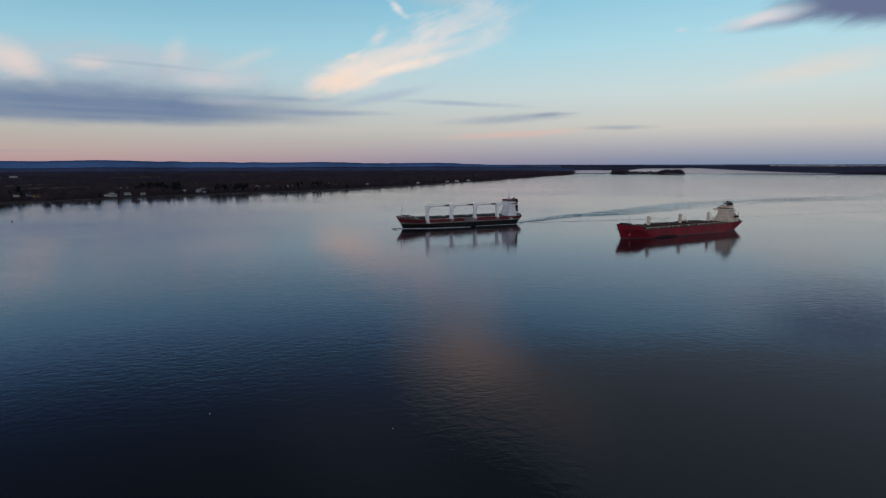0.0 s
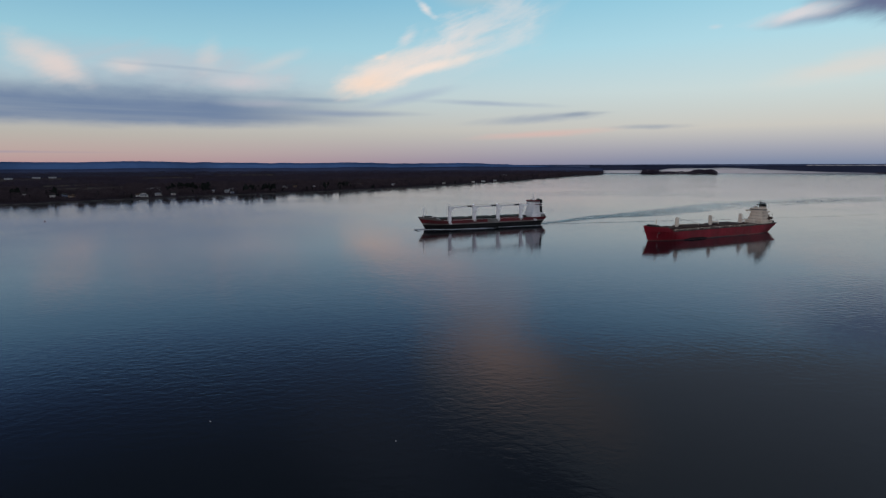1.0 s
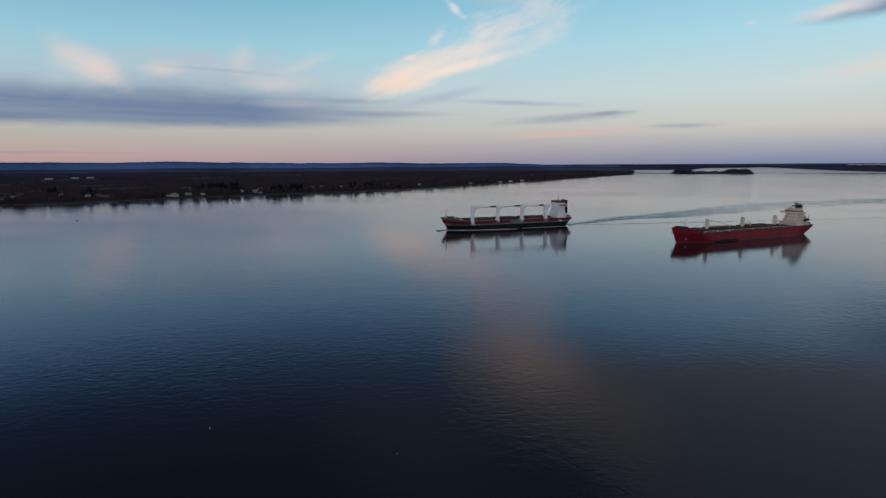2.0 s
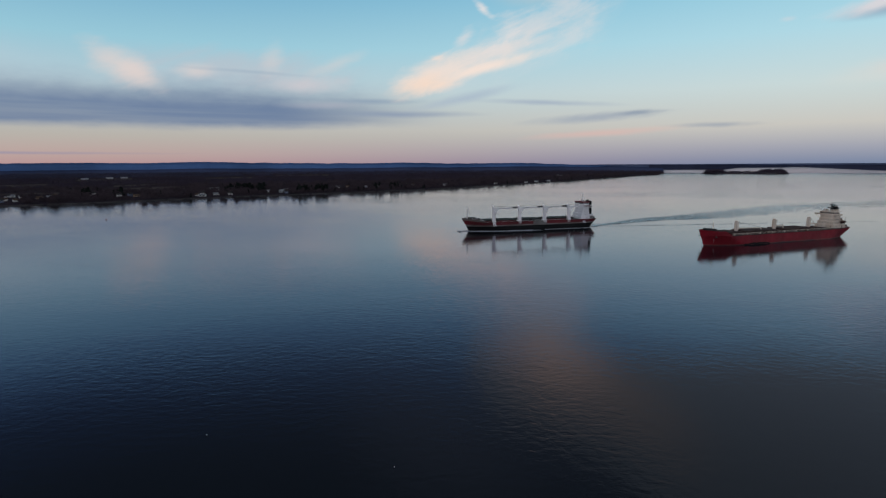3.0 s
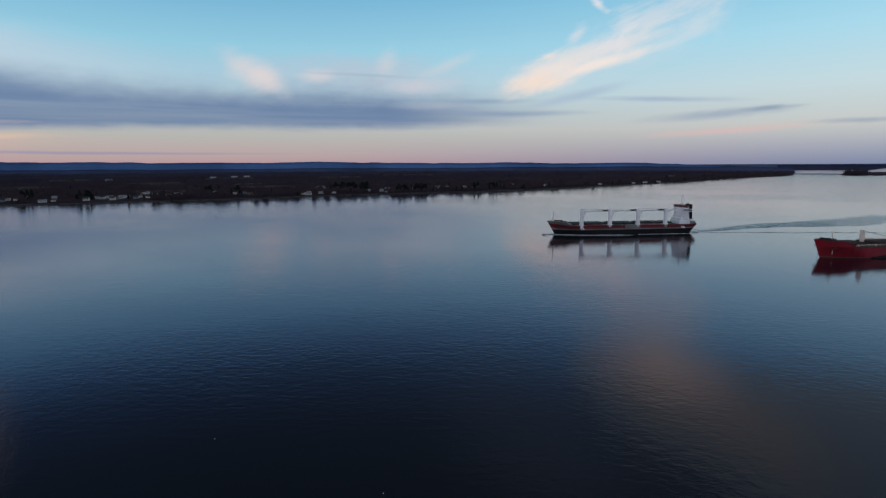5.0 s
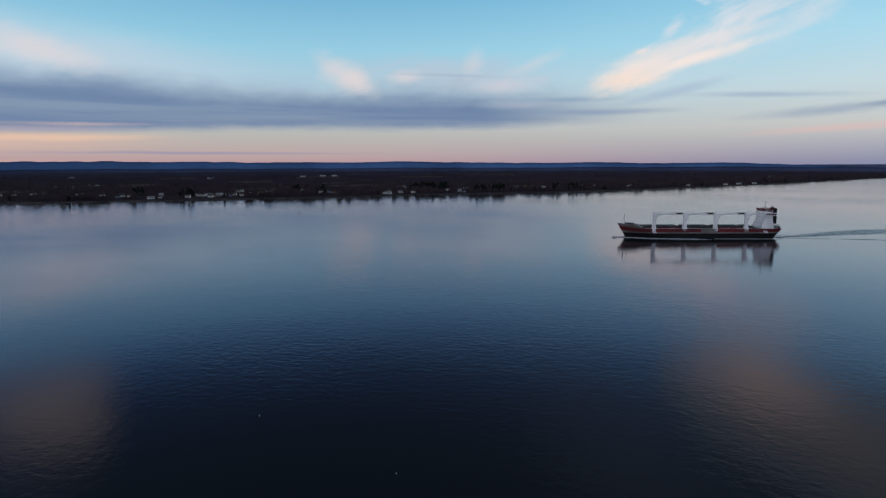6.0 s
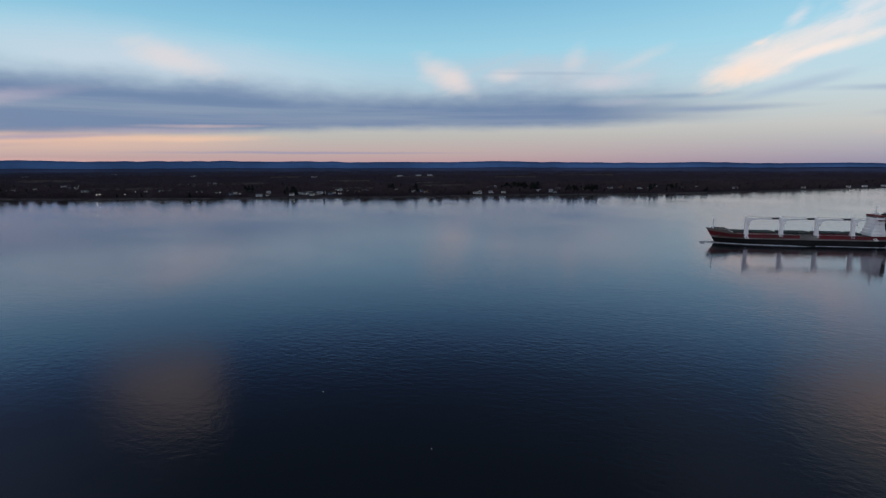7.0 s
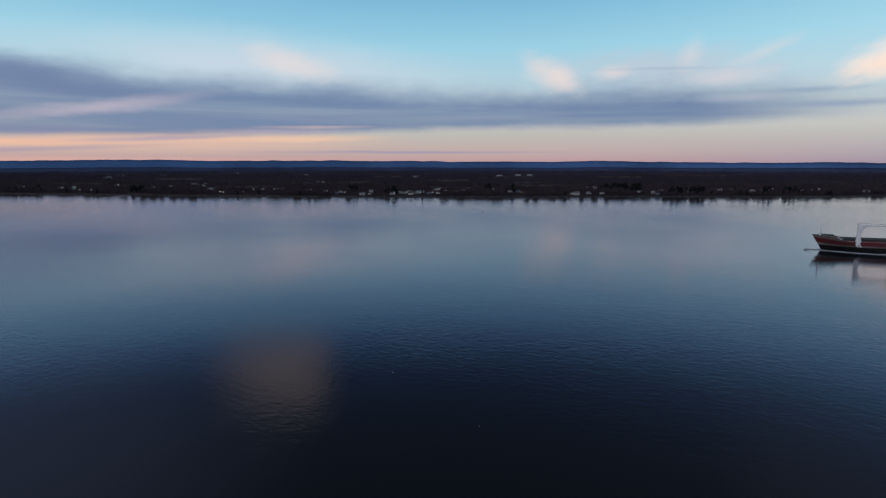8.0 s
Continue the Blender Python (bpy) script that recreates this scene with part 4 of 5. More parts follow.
        crane.parent = ship
        bm = bmesh.new()
        rod(bm, (x, 0, 8.6), (x, 0, 12.2), 1.3, 1.3, 12)
        finish("pedestal", bm, M_CREAM, crane)
        bm = bmesh.new()
        slab(bm, x - 1.15, x + 1.15, -1.25, 1.25, 12.2, 18.6, 0.9)
        slab(bm, x - 0.9, x + 0.5, -1.0, 1.0, 18.4, 19.2)
        rod(bm, (x - 0.2, -1.2, 19.2), (x - 0.2, 1.2, 19.2), 0.45, sides=8)
        finish("crane_house", bm, M_CREAM, crane)
        block("crane_window", (x + 1.0, x + 1.2, -1.1, 0.2, 13.4, 14.8), M_GLASS, crane)
        bm = bmesh.new()
        tip = (x + reach, -1.2, 12.4 if reach > 10 else 13.6)
        for dy in (-1.0, 1.0):
            rod(bm, (x + 1.6, dy, 12.9), (tip[0], tip[1] + dy * 0.5, tip[2]), 0.42, 0.3, 6)
        for k in range(8):
            u0, u1 = k / 8, (k + 1) / 8
            a = (x + 1.6 + (tip[0] - x - 1.6) * u0, -1.0 + (tip[1] + 0.5) * u0, 12.9 + (tip[2] - 12.9) * u0)
            b = (x + 1.6 + (tip[0] - x - 1.6) * u1, 1.0 + (tip[1] - 0.5) * u1, 12.9 + (tip[2] - 12.9) * u1)
            rod(bm, a, b, 0.14, sides=4)
        rod(bm, (tip[0], -1.2, tip[2] + 0.5), (tip[0] + 0.6, -1.2, 9.6), 0.4, 0.3)
        finish("jib", bm, M_CREAM, crane)
        bm = bmesh.new()
        for dy in (-0.5, 0.5):
            rod(bm, (x + 0.5, dy, 18.8), (tip[0], tip[1] + dy, tip[2] + 0.4), 0.07, sides=3)
        finish("hoist_cable", bm, M_DARK, crane)
    # accommodation
    house = new("accommodation")
    house.parent = ship
    x0, x1 = 0.878 * L, 0.966 * L
    tiers = ((0.0, 0.0, 8.4), (0.8, 0.6, 7.0), (1.8, 1.6, 6.2), (2.2, 3.0, 5.8))
    for k, (lead, tail, w) in enumerate(tiers):
        z = 9.0 + 2.95 * k
        tier = block("deck_tier", (x0 + lead, x1 - tail, -w, w, z, z + 2.9), M_CREAM, house, bevel=0.08)
        block("deck_edge", (x0 + lead - 0.25, x1 - tail + 1.4, -w - 0.35, w + 0.35, z + 2.88, z + 3.02), M_CREAM, house)
        window_row(tier, x0 + lead, -w + 1, w - 1, z + 1.2, (4, 5, 5, 3)[k], (0.5, 0.55))
        window_row(tier, -w, x0 + lead + 1.2, x1 - tail - (2, 5, 3, 6)[k], z + 1.2, (3, 3, 4, 2)[k], (0.5, 0.55), face="y")
    zb = 9.0 + 2.95 * 4
    bridge = block("bridge", (x0 + 2.0, x0 + 8.4, -6.4, 6.4, zb, zb + 2.9), M_CREAM, house, bevel=0.08)
    window_row(bridge, x0 + 2.0, -6.1, 6.1, zb + 1.2, 10, (1.1, 1.0))
    window_row(bridge, -6.4, x0 + 2.6, x0 + 8.0, zb + 1.2, 4, (1.2, 1.0), face="y")
    block("bridge_wing", (x0 + 1.6, x0 + 6.0, -10.8, 10.8, zb - 0.25, zb + 1.1), M_CREAM, house, "bridge wing reaching past the side", bevel=0.1)
    block("bridge_roof", (x0 + 1.6, x0 + 8.8, -6.8, 6.8, zb + 2.9, zb + 3.15), M_CREAM, house)
    for px, py in ((x0 + 2.0, -11.2), (x0 + 2.0, 11.2)):
        bar("wing_strut", (px + 1.5, py, zb - 0.2), (px + 1.5, py * 0.7, zb - 3.0), 0.14, 0.14, M_CREAM, house, sides=5)
    bm = bmesh.new()
    mx = x0 + 8.0
    for dy in (-1.2, 1.2):
        rod(bm, (mx, dy, zb + 3.1), (mx - 0.3, dy * 0.4, zb + 8.2), 0.34, 0.24)
    rod(bm, (mx - 0.3, 0, zb + 7.8), (mx - 0.3, 0, zb + 10.4), 0.2, 0.12)
    rod(bm, (mx - 2.4, 0, zb + 5.4), (mx + 1.2, 0, zb + 6.6), 0.16)
    rod(bm, (mx - 0.3, -2.6, zb + 7.8), (mx - 0.3, 2.6, zb + 7.8), 0.22)
    slab(bm, mx - 3.4, mx - 1.4, -1.8, 1.8, zb + 6.0, zb + 6.9)
    slab(bm, mx - 1.6, mx + 1.0, -1.3, 1.3, zb + 8.6, zb + 9.3)
    finish("radar_mast", bm, M_DARK, house)
    for dx, dy, w, t in ((1.8, -5.6, 1.2, 1.1), (6.6, 2.6, 1.6, 1.4), (6.0, 5.0, 1.0, 1.0), (4.2, -3.0, 1.3, 0.8)):
        block("roof_locker", (x0 + dx, x0 + dx + w, dy, dy + w * 1.4, zb + 3.15, zb + 3.15 + t), M_CREAM, house, bevel=0.08)
    bm = bmesh.new()
    bmesh.ops.create_uvsphere(bm, u_segments=12, v_segments=8, radius=0.9)
    bmesh.ops.transform(bm, matrix=pose(x0 + 4.0, 4.0, zb + 4.6), verts=bm.verts)
    rod(bm, (x0 + 4.0, 4.0, zb + 3.1), (x0 + 4.0, 4.0, zb + 4.0), 0.3)
    finish("satellite_dome", bm, M_WHITE, house, "round white satellite dome", smooth=True)
    for k, (dx, z) in enumerate(((10.2, 12.0), (9.6, 14.9), (8.8, 17.9))):
        for y in (-7.6 + 0.6 * k, 7.6 - 0.6 * k):
            bar("outside_stair", (x0 + dx, y, z), (x0 + dx + 3.0, y, z - 2.9), 0.35, 0.35, M_CREAM, house, sides=4)
    block("door", (x0 + 9.0, x0 + 9.8, -8.5, -8.38, 9.1, 11.1), M_RUST, house)
    block("door", (x0 + 11.0, x0 + 11.8, -7.1, -6.98, 12.05, 14.0), M_RUST, house)
    for dx, dy in ((3.0, -6), (4.5, 5), (9.5, -6.5)):
        bar("whip_aerial", (x0 + dx, dy, zb + 3.1), (x0 + dx, dy, zb + 6.0), 0.08, 0.04, M_DARK, house, sides=4)
    fun = new("funnel")
    fun.parent = ship
    f0, f1 = x0 + 9.4, x0 + 12.4
    block("casing", (f0, f1, -3.2, 3.2, zb - 1.0, zb + 4.6), M_CREAM, fun, top=0.94, bevel=0.3)
    block("cap", (f0 + 0.1, f1 - 0.1, -3.05, 3.05, zb + 4.6, zb + 7.2), M_BLACK, fun, "black funnel cap", top=0.85, bevel=0.3)
    for y in (-1.2, 0.6):
        bar("exhaust_pipe", (f0 + 2.2, y, zb + 7.0), (f0 + 2.4, y, zb + 8.6), 0.4, 0.4, M_DARK, fun)
    block("after_house", (x1 + 0.02, 0.986 * L, -6.6, 6.6, 9.0, 11.2), M_CREAM, ship, bevel=0.1)
    lifeboat(ship, x1 - 3.2, -8.4, 13.0, M_RUST)
    for y in (-8.2, 8.2):
        bm = bmesh.new()
        for dx in (-5.2, -0.4):
            rod(bm, (x1 + dx, y, 12.0), (x1 + dx, y, 18.0), 0.2)
            rod(bm, (x1 + dx, y, 18.0), (x1 + dx, y * 1.12, 18.4), 0.18)
        finish("davit", bm, M_DARK, ship)
    bm = bmesh.new()
    rod(bm, (0.979 * L, -4, 11.2), (0.979 * L, -4, 16.2), 0.6, 0.5, 8)
    rod(bm, (0.979 * L, -4, 15.8), (1.0 * L, -4, 14.4), 0.25, 0.2, 6)
    finish("stores_crane", bm, M_CREAM, ship)
    for y in (-5, 5):
        winch(ship, 0.993 * L, y, 9.2)
    bar("stern_flagstaff", (0.996 * L, 0, 9.0), (1.002 * L, 0, 13.2), 0.12, 0.06, M_CREAM, ship)
    return ship


SHIP_A, SHIP_A_TURN, SHIP_A_SIZE = (-50.4, 602.6), 25.6, 0.917
SHIP_B, SHIP_B_TURN, SHIP_B_SIZE = (158.6, 517.0), 29.4, 1.07
carrier = geared_ship()
carrier.matrix_world = pose(SHIP_A[0], SHIP_A[1], 0, 0, 0, SHIP_A_TURN) @ Matrix.Scale(SHIP_A_SIZE, 4)
bulker = red_ship()
bulker.matrix_world = pose(SHIP_B[0], SHIP_B[1], 0, 0, 0, SHIP_B_TURN) @ Matrix.Diagonal((SHIP_B_SIZE, SHIP_B_SIZE, 0.98, 1))


# ---- wakes ----
def on_ship(x, y):
    a = radians(SHIP_A_TURN)
    x, y = x * SHIP_A_SIZE, y * SHIP_A_SIZE
    return SHIP_A[0] + x * math.cos(a) - y * math.sin(a), SHIP_A[1] + x * math.sin(a) + y * math.cos(a)


def ribbon(name, line, widths, material, label, height=0.25, across=10, along=160, wave=7.0, kind="structure", category="wake"):
    """A band of disturbed water, its ripples raised, along a curve on the river."""
    t = np.linspace(0, 1, len(line))
    verts, faces = [], []
    for k in range(along + 1):
        u = k / along
        x, y = np.interp(u, t, [p[0] for p in line]), np.interp(u, t, [p[1] for p in line])
        v = min(1.0, u + 0.01)
        dx, dy = np.interp(v, t, [p[0] for p in line]) - np.interp(v - 0.01, t, [p[0] for p in line]), np.interp(v, t, [p[1] for p in line]) - np.interp(v - 0.01, t, [p[1] for p in line])
        n = math.hypot(dx, dy) or 1.0
        w = float(np.interp(u, t, widths)) * (1 + 0.25 * noise.noise((u * 14, 2.0, 0)))
        for j in range(across + 1):
            c = j / across * 2 - 1
            px, py = x - dy / n * c * w / 2, y + dx / n * c * w / 2
            fade = (1 - c * c) * min(1.0, 6 * (1 - u) + 0.05)
            z = 0.015 + fade * height * (0.4 + 0.6 * abs(noise.noise((px / wave, py / wave, 0.5))) + 0.25 * noise.noise((px / 2.5, py / 2.5, 3)))
            verts.append((px, py, max(0.012, z)))
    m = across + 1
    for k in range(along):
        for j in range(across):
            faces.append((k * m + j, (k + 1) * m + j, (k + 1) * m + j + 1, k * m + j + 1))
    ob = bulk(name, verts, faces, material)
    for f in ob.data.polygons:
        f.use_smooth = True
    return tagged(ob, label, category, kind=kind)


stern = on_ship(165, 0)


def ripple_field(name, line, widths, n, size, height, label, seed):
    """Many low, drawn-out ripples strewn along a curve on the river."""
    r = np.random.default_rng(seed)
    t = np.linspace(0, 1, len(line))
    xs, ys = [p[0] for p in line], [p[1] for p in line]
    verts, faces = [], []
    for _ in range(n):
        u = r.random() ** 1.25
        x, y = np.interp(u, t, xs), np.interp(u, t, ys)
        v = min(1.0, u + 0.02)
        ang = math.atan2(np.interp(v, t, ys) - np.interp(v - 0.02, t, ys), np.interp(v, t, xs) - np.interp(v - 0.02, t, xs))
        w = float(np.interp(u, t, widths))
        off = (r.random() + r.random() - 1.0) * w / 2
        x, y = x - math.sin(ang) * off, y + math.cos(ang) * off
        ang += r.uniform(-0.16, 0.16)
        length, wide = size * r.uniform(0.5, 1.6) * (0.6 + u), size * r.uniform(0.05, 0.10) * (0.6 + u)
        h = height * r.uniform(0.4, 1.0) * (1 - 0.5 * u)
        base = len(verts)
        m = 7
        for k in range(m + 1):
            s = k / m * 2 - 1
            g = (1 - s * s) ** 0.7
            bend = 0.12 * length * s * s
            for q, z in ((-1, 0.006), (-0.35, 0.7 * h * g + 0.008), (0.15, h * g + 0.008), (1, 0.006)):
                lx, ly = s * length / 2, q * wide / 2 * g + bend
                verts.append((x + lx * math.cos(ang) - ly * math.sin(ang), y + lx * math.sin(ang) + ly * math.cos(ang), z))
        for k in range(m):
            for q in range(3):
                i0 = base + k * 4 + q
                faces.append((i0, i0 + 4, i0 + 5, i0 + 1))
    ob = bulk(name, verts, faces, M_WAKE)
    for f in ob.data.polygons:
        f.use_smooth = True
    return tagged(ob, label, "wake", kind="stuff")


WAKE = [stern, (166, 748), (245, 797), (336, 886), (463, 1003), (743, 1122), (1150, 1330)]
ripple_field("wake", WAKE, [14, 36, 66, 95, 120, 130, 140], 4200, 18.0, 0.20, "broad rippled wake trailing behind the cargo ship", 3)
ripple_field("wake_edge", [on_ship(164, -9), (208, 692), (398, 742), (631, 820), (950, 930)], [4, 9, 14, 16, 18], 300, 9.0, 0.12, "thin wave line spreading from the cargo ship", 4)
ribbon("wake", [stern, (130, 732), (166, 750)], [8, 9, 5], M_WATER, "churned water close behind the stern", 0.4, 10, 60)
ribbon("bow_wave", [on_ship(2, -1), on_ship(14, -8), on_ship(34, -15), on_ship(62, -19), on_ship(90, -22)], [4.5, 4.6, 3.4, 2.4, 1.2], M_FOAM, "white foaming bow wave along the hull", 1.0, 4, 120, 2.0, category="foam")
ribbon("bow_wave", [on_ship(-4, 0), on_ship(2, -3), on_ship(8, -5)], [3.0, 4.0, 2.0], M_FOAM, "white foam under the bow", 1.2, 4, 30, 2.0, category="foam")
ribbon("bow_wave", [on_ship(2, -1), on_ship(-6, -9), on_ship(-4, -20)], [1.0, 1.6, 0.5], M_WAKE, "low ripple ahead of the bow", 0.5, 4, 40, 2.0)
ribbon("side_wave", [on_ship(96, -17), on_ship(125, -17), on_ship(150, -18), on_ship(168, -16)], [1.2, 1.8, 1.2, 1.8], M_FOAM, "broken foam streak beside the hull", 0.5, 4, 90, 2.0, category="foam")


# ---- fields, islands and far shores ----
def patch(name, az0, az1, d0, d1, material, label):
    bm = bmesh.new()
    na, nd = 10, 6
    rows = []
    for i in range(na + 1):
        az = az0 + (az1 - az0) * i / na
        col = []
        for j in range(nd + 1):
            p = at_bank(az, d0 + (d1 - d0) * j / nd + 10 * noise.noise((az, j * 0.7, 0)))
            col.append(bm.verts.new(p + Vector((0, 0, 1.2))))
        rows.append(col)
    for a, b in zip(rows, rows[1:]):
        for j in range(nd):
            bm.faces.new((a[j], a[j + 1], b[j + 1], b[j]))
    return tagged(finish(name, bm, material, smooth=True), label, "field", kind="structure")


FIELDS = [(-36.5, -31.5, 420, 620), (-46, -42, 900, 1150), (-40, -36, 1500, 1900), (-58, -52, 700, 880), (-66, -61, 350, 470), (-72, -68, 1100, 1400),
          (-30, -26, 1400, 1800), (-52, -49, 1500, 1850), (-24, -19, 1900, 2300), (-45, -41, 330, 430), (-80, -76, 600, 760), (-37.2, -34.0, 760, 900)]
for a0, a1, d0, d1 in FIELDS:
    patch("field", a0, a1, d0, d1, M_FIELD, "pale harvested field between dark woods")


def isle(name, az0, az1, r0, r1, rise, label, top=3.0):
    """A low wooded piece of land that stands in the water."""
    bm = bmesh.new()
    rows = []
    for i in range(61):
        u = i / 60
        swell = min(1.0, 7 * u, 7 * (1 - u)) if rise else 1.0
        az = az0 + (az1 - az0) * u
        near = r0 + 40 * noise.noise((az * 1.3, 8.0, 0)) + (r1 - r0) * 0.45 * abs(2 * u - 1) ** 3
        far = r1 - (r1 - r0) * 0.4 * abs(2 * u - 1) ** 3
        col = []
        for k, z in ((0, -0.6), (0.06, 1.0), (0.2, 1 + (top - 1) * swell), (0.6, 1 + (top - 1 + rise * 0.6) * swell), (0.9, 1 + (top - 1 + rise) * swell), (1.0, -0.6)):
            r = near + (far - near) * k
            col.append(bm.verts.new((math.sin(radians(az)) * r, math.cos(radians(az)) * r, z)))
        rows.append(col)
    for a, b in zip(rows, rows[1:]):
        for k in range(5):
            bm.faces.new((a[k], a[k + 1], b[k + 1], b[k]))
    return tagged(finish(name, bm, M_SOIL, smooth=True), label, "land", kind="structure")


isle("ground_island", 16.0, 22.8, 4060, 4330, 0.0, "low wooded island in the river")
isle("ground_spit", 12.6, 16.6, 4390, 4440, 0.0, "narrow bare spit of land", 1.2)
isle("ground_far_shore", 34.0, 72.0, 4700, 4860, 10.0, "dark wooded shore across the wide water")


# ---- woods ----
HOMES = [(-81.7, 271), (-79.0, 265), (-78.0, 189), (-76.7, 155), (-74.8, 480), (-74.2, 387), (-72.3, 301), (-70.3, 429), (-69.8, 620), (-69.2, 640), (-68.5, 600), (-67.4, 450), (-66.6, 252), (-66.2, 230),
         (-61.8, 238), (-59.8, 268), (-58.2, 157), (-57.1, 169), (-55.4, 147), (-54.1, 77), (-53.3, 121), (-51.4, 34), (-47.2, 93), (-46.7, 117), (-45.8, 84), (-44.4, 126), (-43.3, 175), (-42.2, 166),
         (-41.5, 192), (-38.5, 272), (-35.7, 145), (-30.3, 54), (-28.7, 67), (-27.5, 56), (-24.3, 122), (-23.0, 78), (-21.4, 166), (-20.3, 155), (-16.9, 240), (-14.4, 199), (-14.0, 281), (-11.7, 243),
         (-10.6, 300), (-7.4, 145), (-2.5, 57), (1.4, 40)]
rh = random.Random(21)
SITES = list(HOMES)
for az, d in HOMES:
    for _ in range(rh.choice((0, 1, 2))):
        SITES.append((az + rh.choice((-1, 1)) * rh.uniform(0.45, 1.3), max(30.0, d + rh.uniform(-60, 90))))
PINES = [(-26.3, 1.9, 200, 300, 70), (-20.0, 1.5, 40, 80, 46), (-39.0, 0.3, 255, 285, 9), (-36.6, 0.35, 165, 200, 10), (-48.4, 0.5, 85, 115, 14), (-13.0, 1.2, 90, 150, 16), (-52.6, 0.4, 150, 190, 8), (-72.8, 0.7, 60, 110, 16)]


rng = np.random.default_rng(11)


def blades(centres, heights, spread, count, lean=0.5, conical=False, fine=1.0):
    """Crowns of narrow upright tufts, as corners and quads: one crown at each centre."""
    n = len(centres)
    h = np.repeat(heights, count)
    c = np.repeat(centres, count, axis=0)
    t = rng.random(n * count)
    low = 0.12 if conical else 0.28
    up = low + (1 - low) * t
    girth = (1.02 - t) if conical else np.sqrt(np.clip(1 - (2 * t - 0.85) ** 2 / 1.5, 0.05, 1))
    a = rng.random(n * count) * 6.2832
    rad = np.sqrt(rng.random(n * count)) * girth * spread * h
    px, py = c[:, 0] + rad * np.cos(a), c[:, 1] + rad * np.sin(a)
    pz = c[:, 2] + up * h * 0.92
    w = fine * h * (0.07 + 0.09 * rng.random(n * count))
    l = fine * h * (0.09 + 0.11 * rng.random(n * count))
    b = rng.random(n * count) * 6.2832
    ux, uy = np.cos(b) * w, np.sin(b) * w
    lx, ly = rad * np.cos(a) * lean * 0.3 + (rng.random(n * count) - 0.5) * l * 0.5, rad * np.sin(a) * lean * 0.3 + (rng.random(n * count) - 0.5) * l * 0.5
    v = np.empty((n * count, 4, 3), np.float32)
    v[:, 0] = np.stack([px - ux, py - uy, pz - l * 0.5], 1)
    v[:, 1] = np.stack([px + ux, py + uy, pz - l * 0.4], 1)
    v[:, 2] = np.stack([px + ux * 0.45 + lx, py + uy * 0.45 + ly, pz + l * 0.6], 1)
    v[:, 3] = np.stack([px - ux * 0.45 + lx, py - uy * 0.45 + ly, pz + l * 0.5], 1)
    return v.reshape(-1, 3), np.arange(n * count * 4, dtype=np.int32).reshape(-1, 4)


def inside_field(az, d):
    return any(a0 - 0.2 < az < a1 + 0.2 and d0 - 60 < d < d1 + 10 for a0, a1, d0, d1 in FIELDS)


def scatter(n, az0, az1, d0, d1, power=1.0, open_ground=0.0):
    out = []
    while len(out) < n:
        az = az0 + (az1 - az0) * rng.random()
        d = d0 + (d1 - d0) * rng.random() ** power
        if shore_r(az) + d > 4800 or inside_field(az, d):
            continue
        if d < 660 and any(abs(az - ha) < 0.42 and hd - 90 < d < hd + 9 for ha, hd in SITES):
            continue
        if open_ground and noise.noise((az * 0.55, d * 0.006, 6.0)) < open_ground - 0.5 + 0.5 * rng.random() - 0.25:
            continue
        out.append((az, d))
    return out


def woods(name, spots, h0, h1, spread, count, material, label, conical=False, fine=1.0):
    c = np.array([at_bank(az, d) for az, d in spots])
    c[:, 2] -= 0.6
    h = h0 + (h1 - h0) * rng.random(len(c)) ** 1.3
    v, f = blades(c, h, spread, count, conical=conical, fine=fine)
    return tagged(bulk(name, v, f, material), label, "woods", kind="stuff")


woods("shore_thicket", scatter(2300, -95, 12.8, 8, 70, 1.0, 0.22), 3, 9, 0.42, 48, M_TWIG, "bare brown shrubs and trees along the bank", fine=0.68)
woods("near_woods", scatter(5600, -95, 12.8, 60, 700, 1.1, 0.22), 8, 15, 0.50, 44, M_TWIG, "bare brown deciduous woods behind the houses", fine=0.66)
groves = [(az + w * rng.uniform(-1, 1), d0 + (d1 - d0) * rng.random()) for az, w, d0, d1, n in PINES for _ in range(n)]
woods("pine_groves", groves, 12, 22, 0.32, 44, M_PINE, "dense dark green pine groves behind the bank", True)
woods("pine_groups", scatter(150, -95, 12, 30, 600, 1.2, 0.5), 8, 15, 0.30, 30, M_PINE, "dark green pines among the bare trees", True)
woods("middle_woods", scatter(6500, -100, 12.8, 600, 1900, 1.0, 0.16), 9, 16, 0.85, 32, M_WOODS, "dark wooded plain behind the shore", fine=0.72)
woods("far_woods", scatter(7000, -105, 12.8, 1800, 3600, 1.0, 0.2), 10, 17, 1.2, 26, M_FARWOODS, "dark far woods under the hills, tinted blue with haze", fine=0.8)


def wooded(name, n, az0, az1, r0, r1, z0, z1, h0, h1, label):
    az, k = az0 + (az1 - az0) * rng.random(n), rng.random(n)
    r = r0 + (r1 - r0) * k
    swell = np.clip(np.minimum(az - az0, az1 - az) / (0.16 * (az1 - az0)), 0.12, 1.0)
    c = np.stack([np.sin(np.radians(az)) * r, np.cos(np.radians(az)) * r, (z0 + (z1 - z0) * k) * swell], 1)
    v, f = blades(c, (h0 + (h1 - h0) * rng.random(n) ** 1.6) * (0.45 + 0.55 * swell), 0.8, 18)
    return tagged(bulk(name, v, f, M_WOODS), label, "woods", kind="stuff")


wooded("island_woods", 420, 16.3, 22.6, 4120, 4300, 2.5, 3.0, 9, 18, "dark trees on the low island")
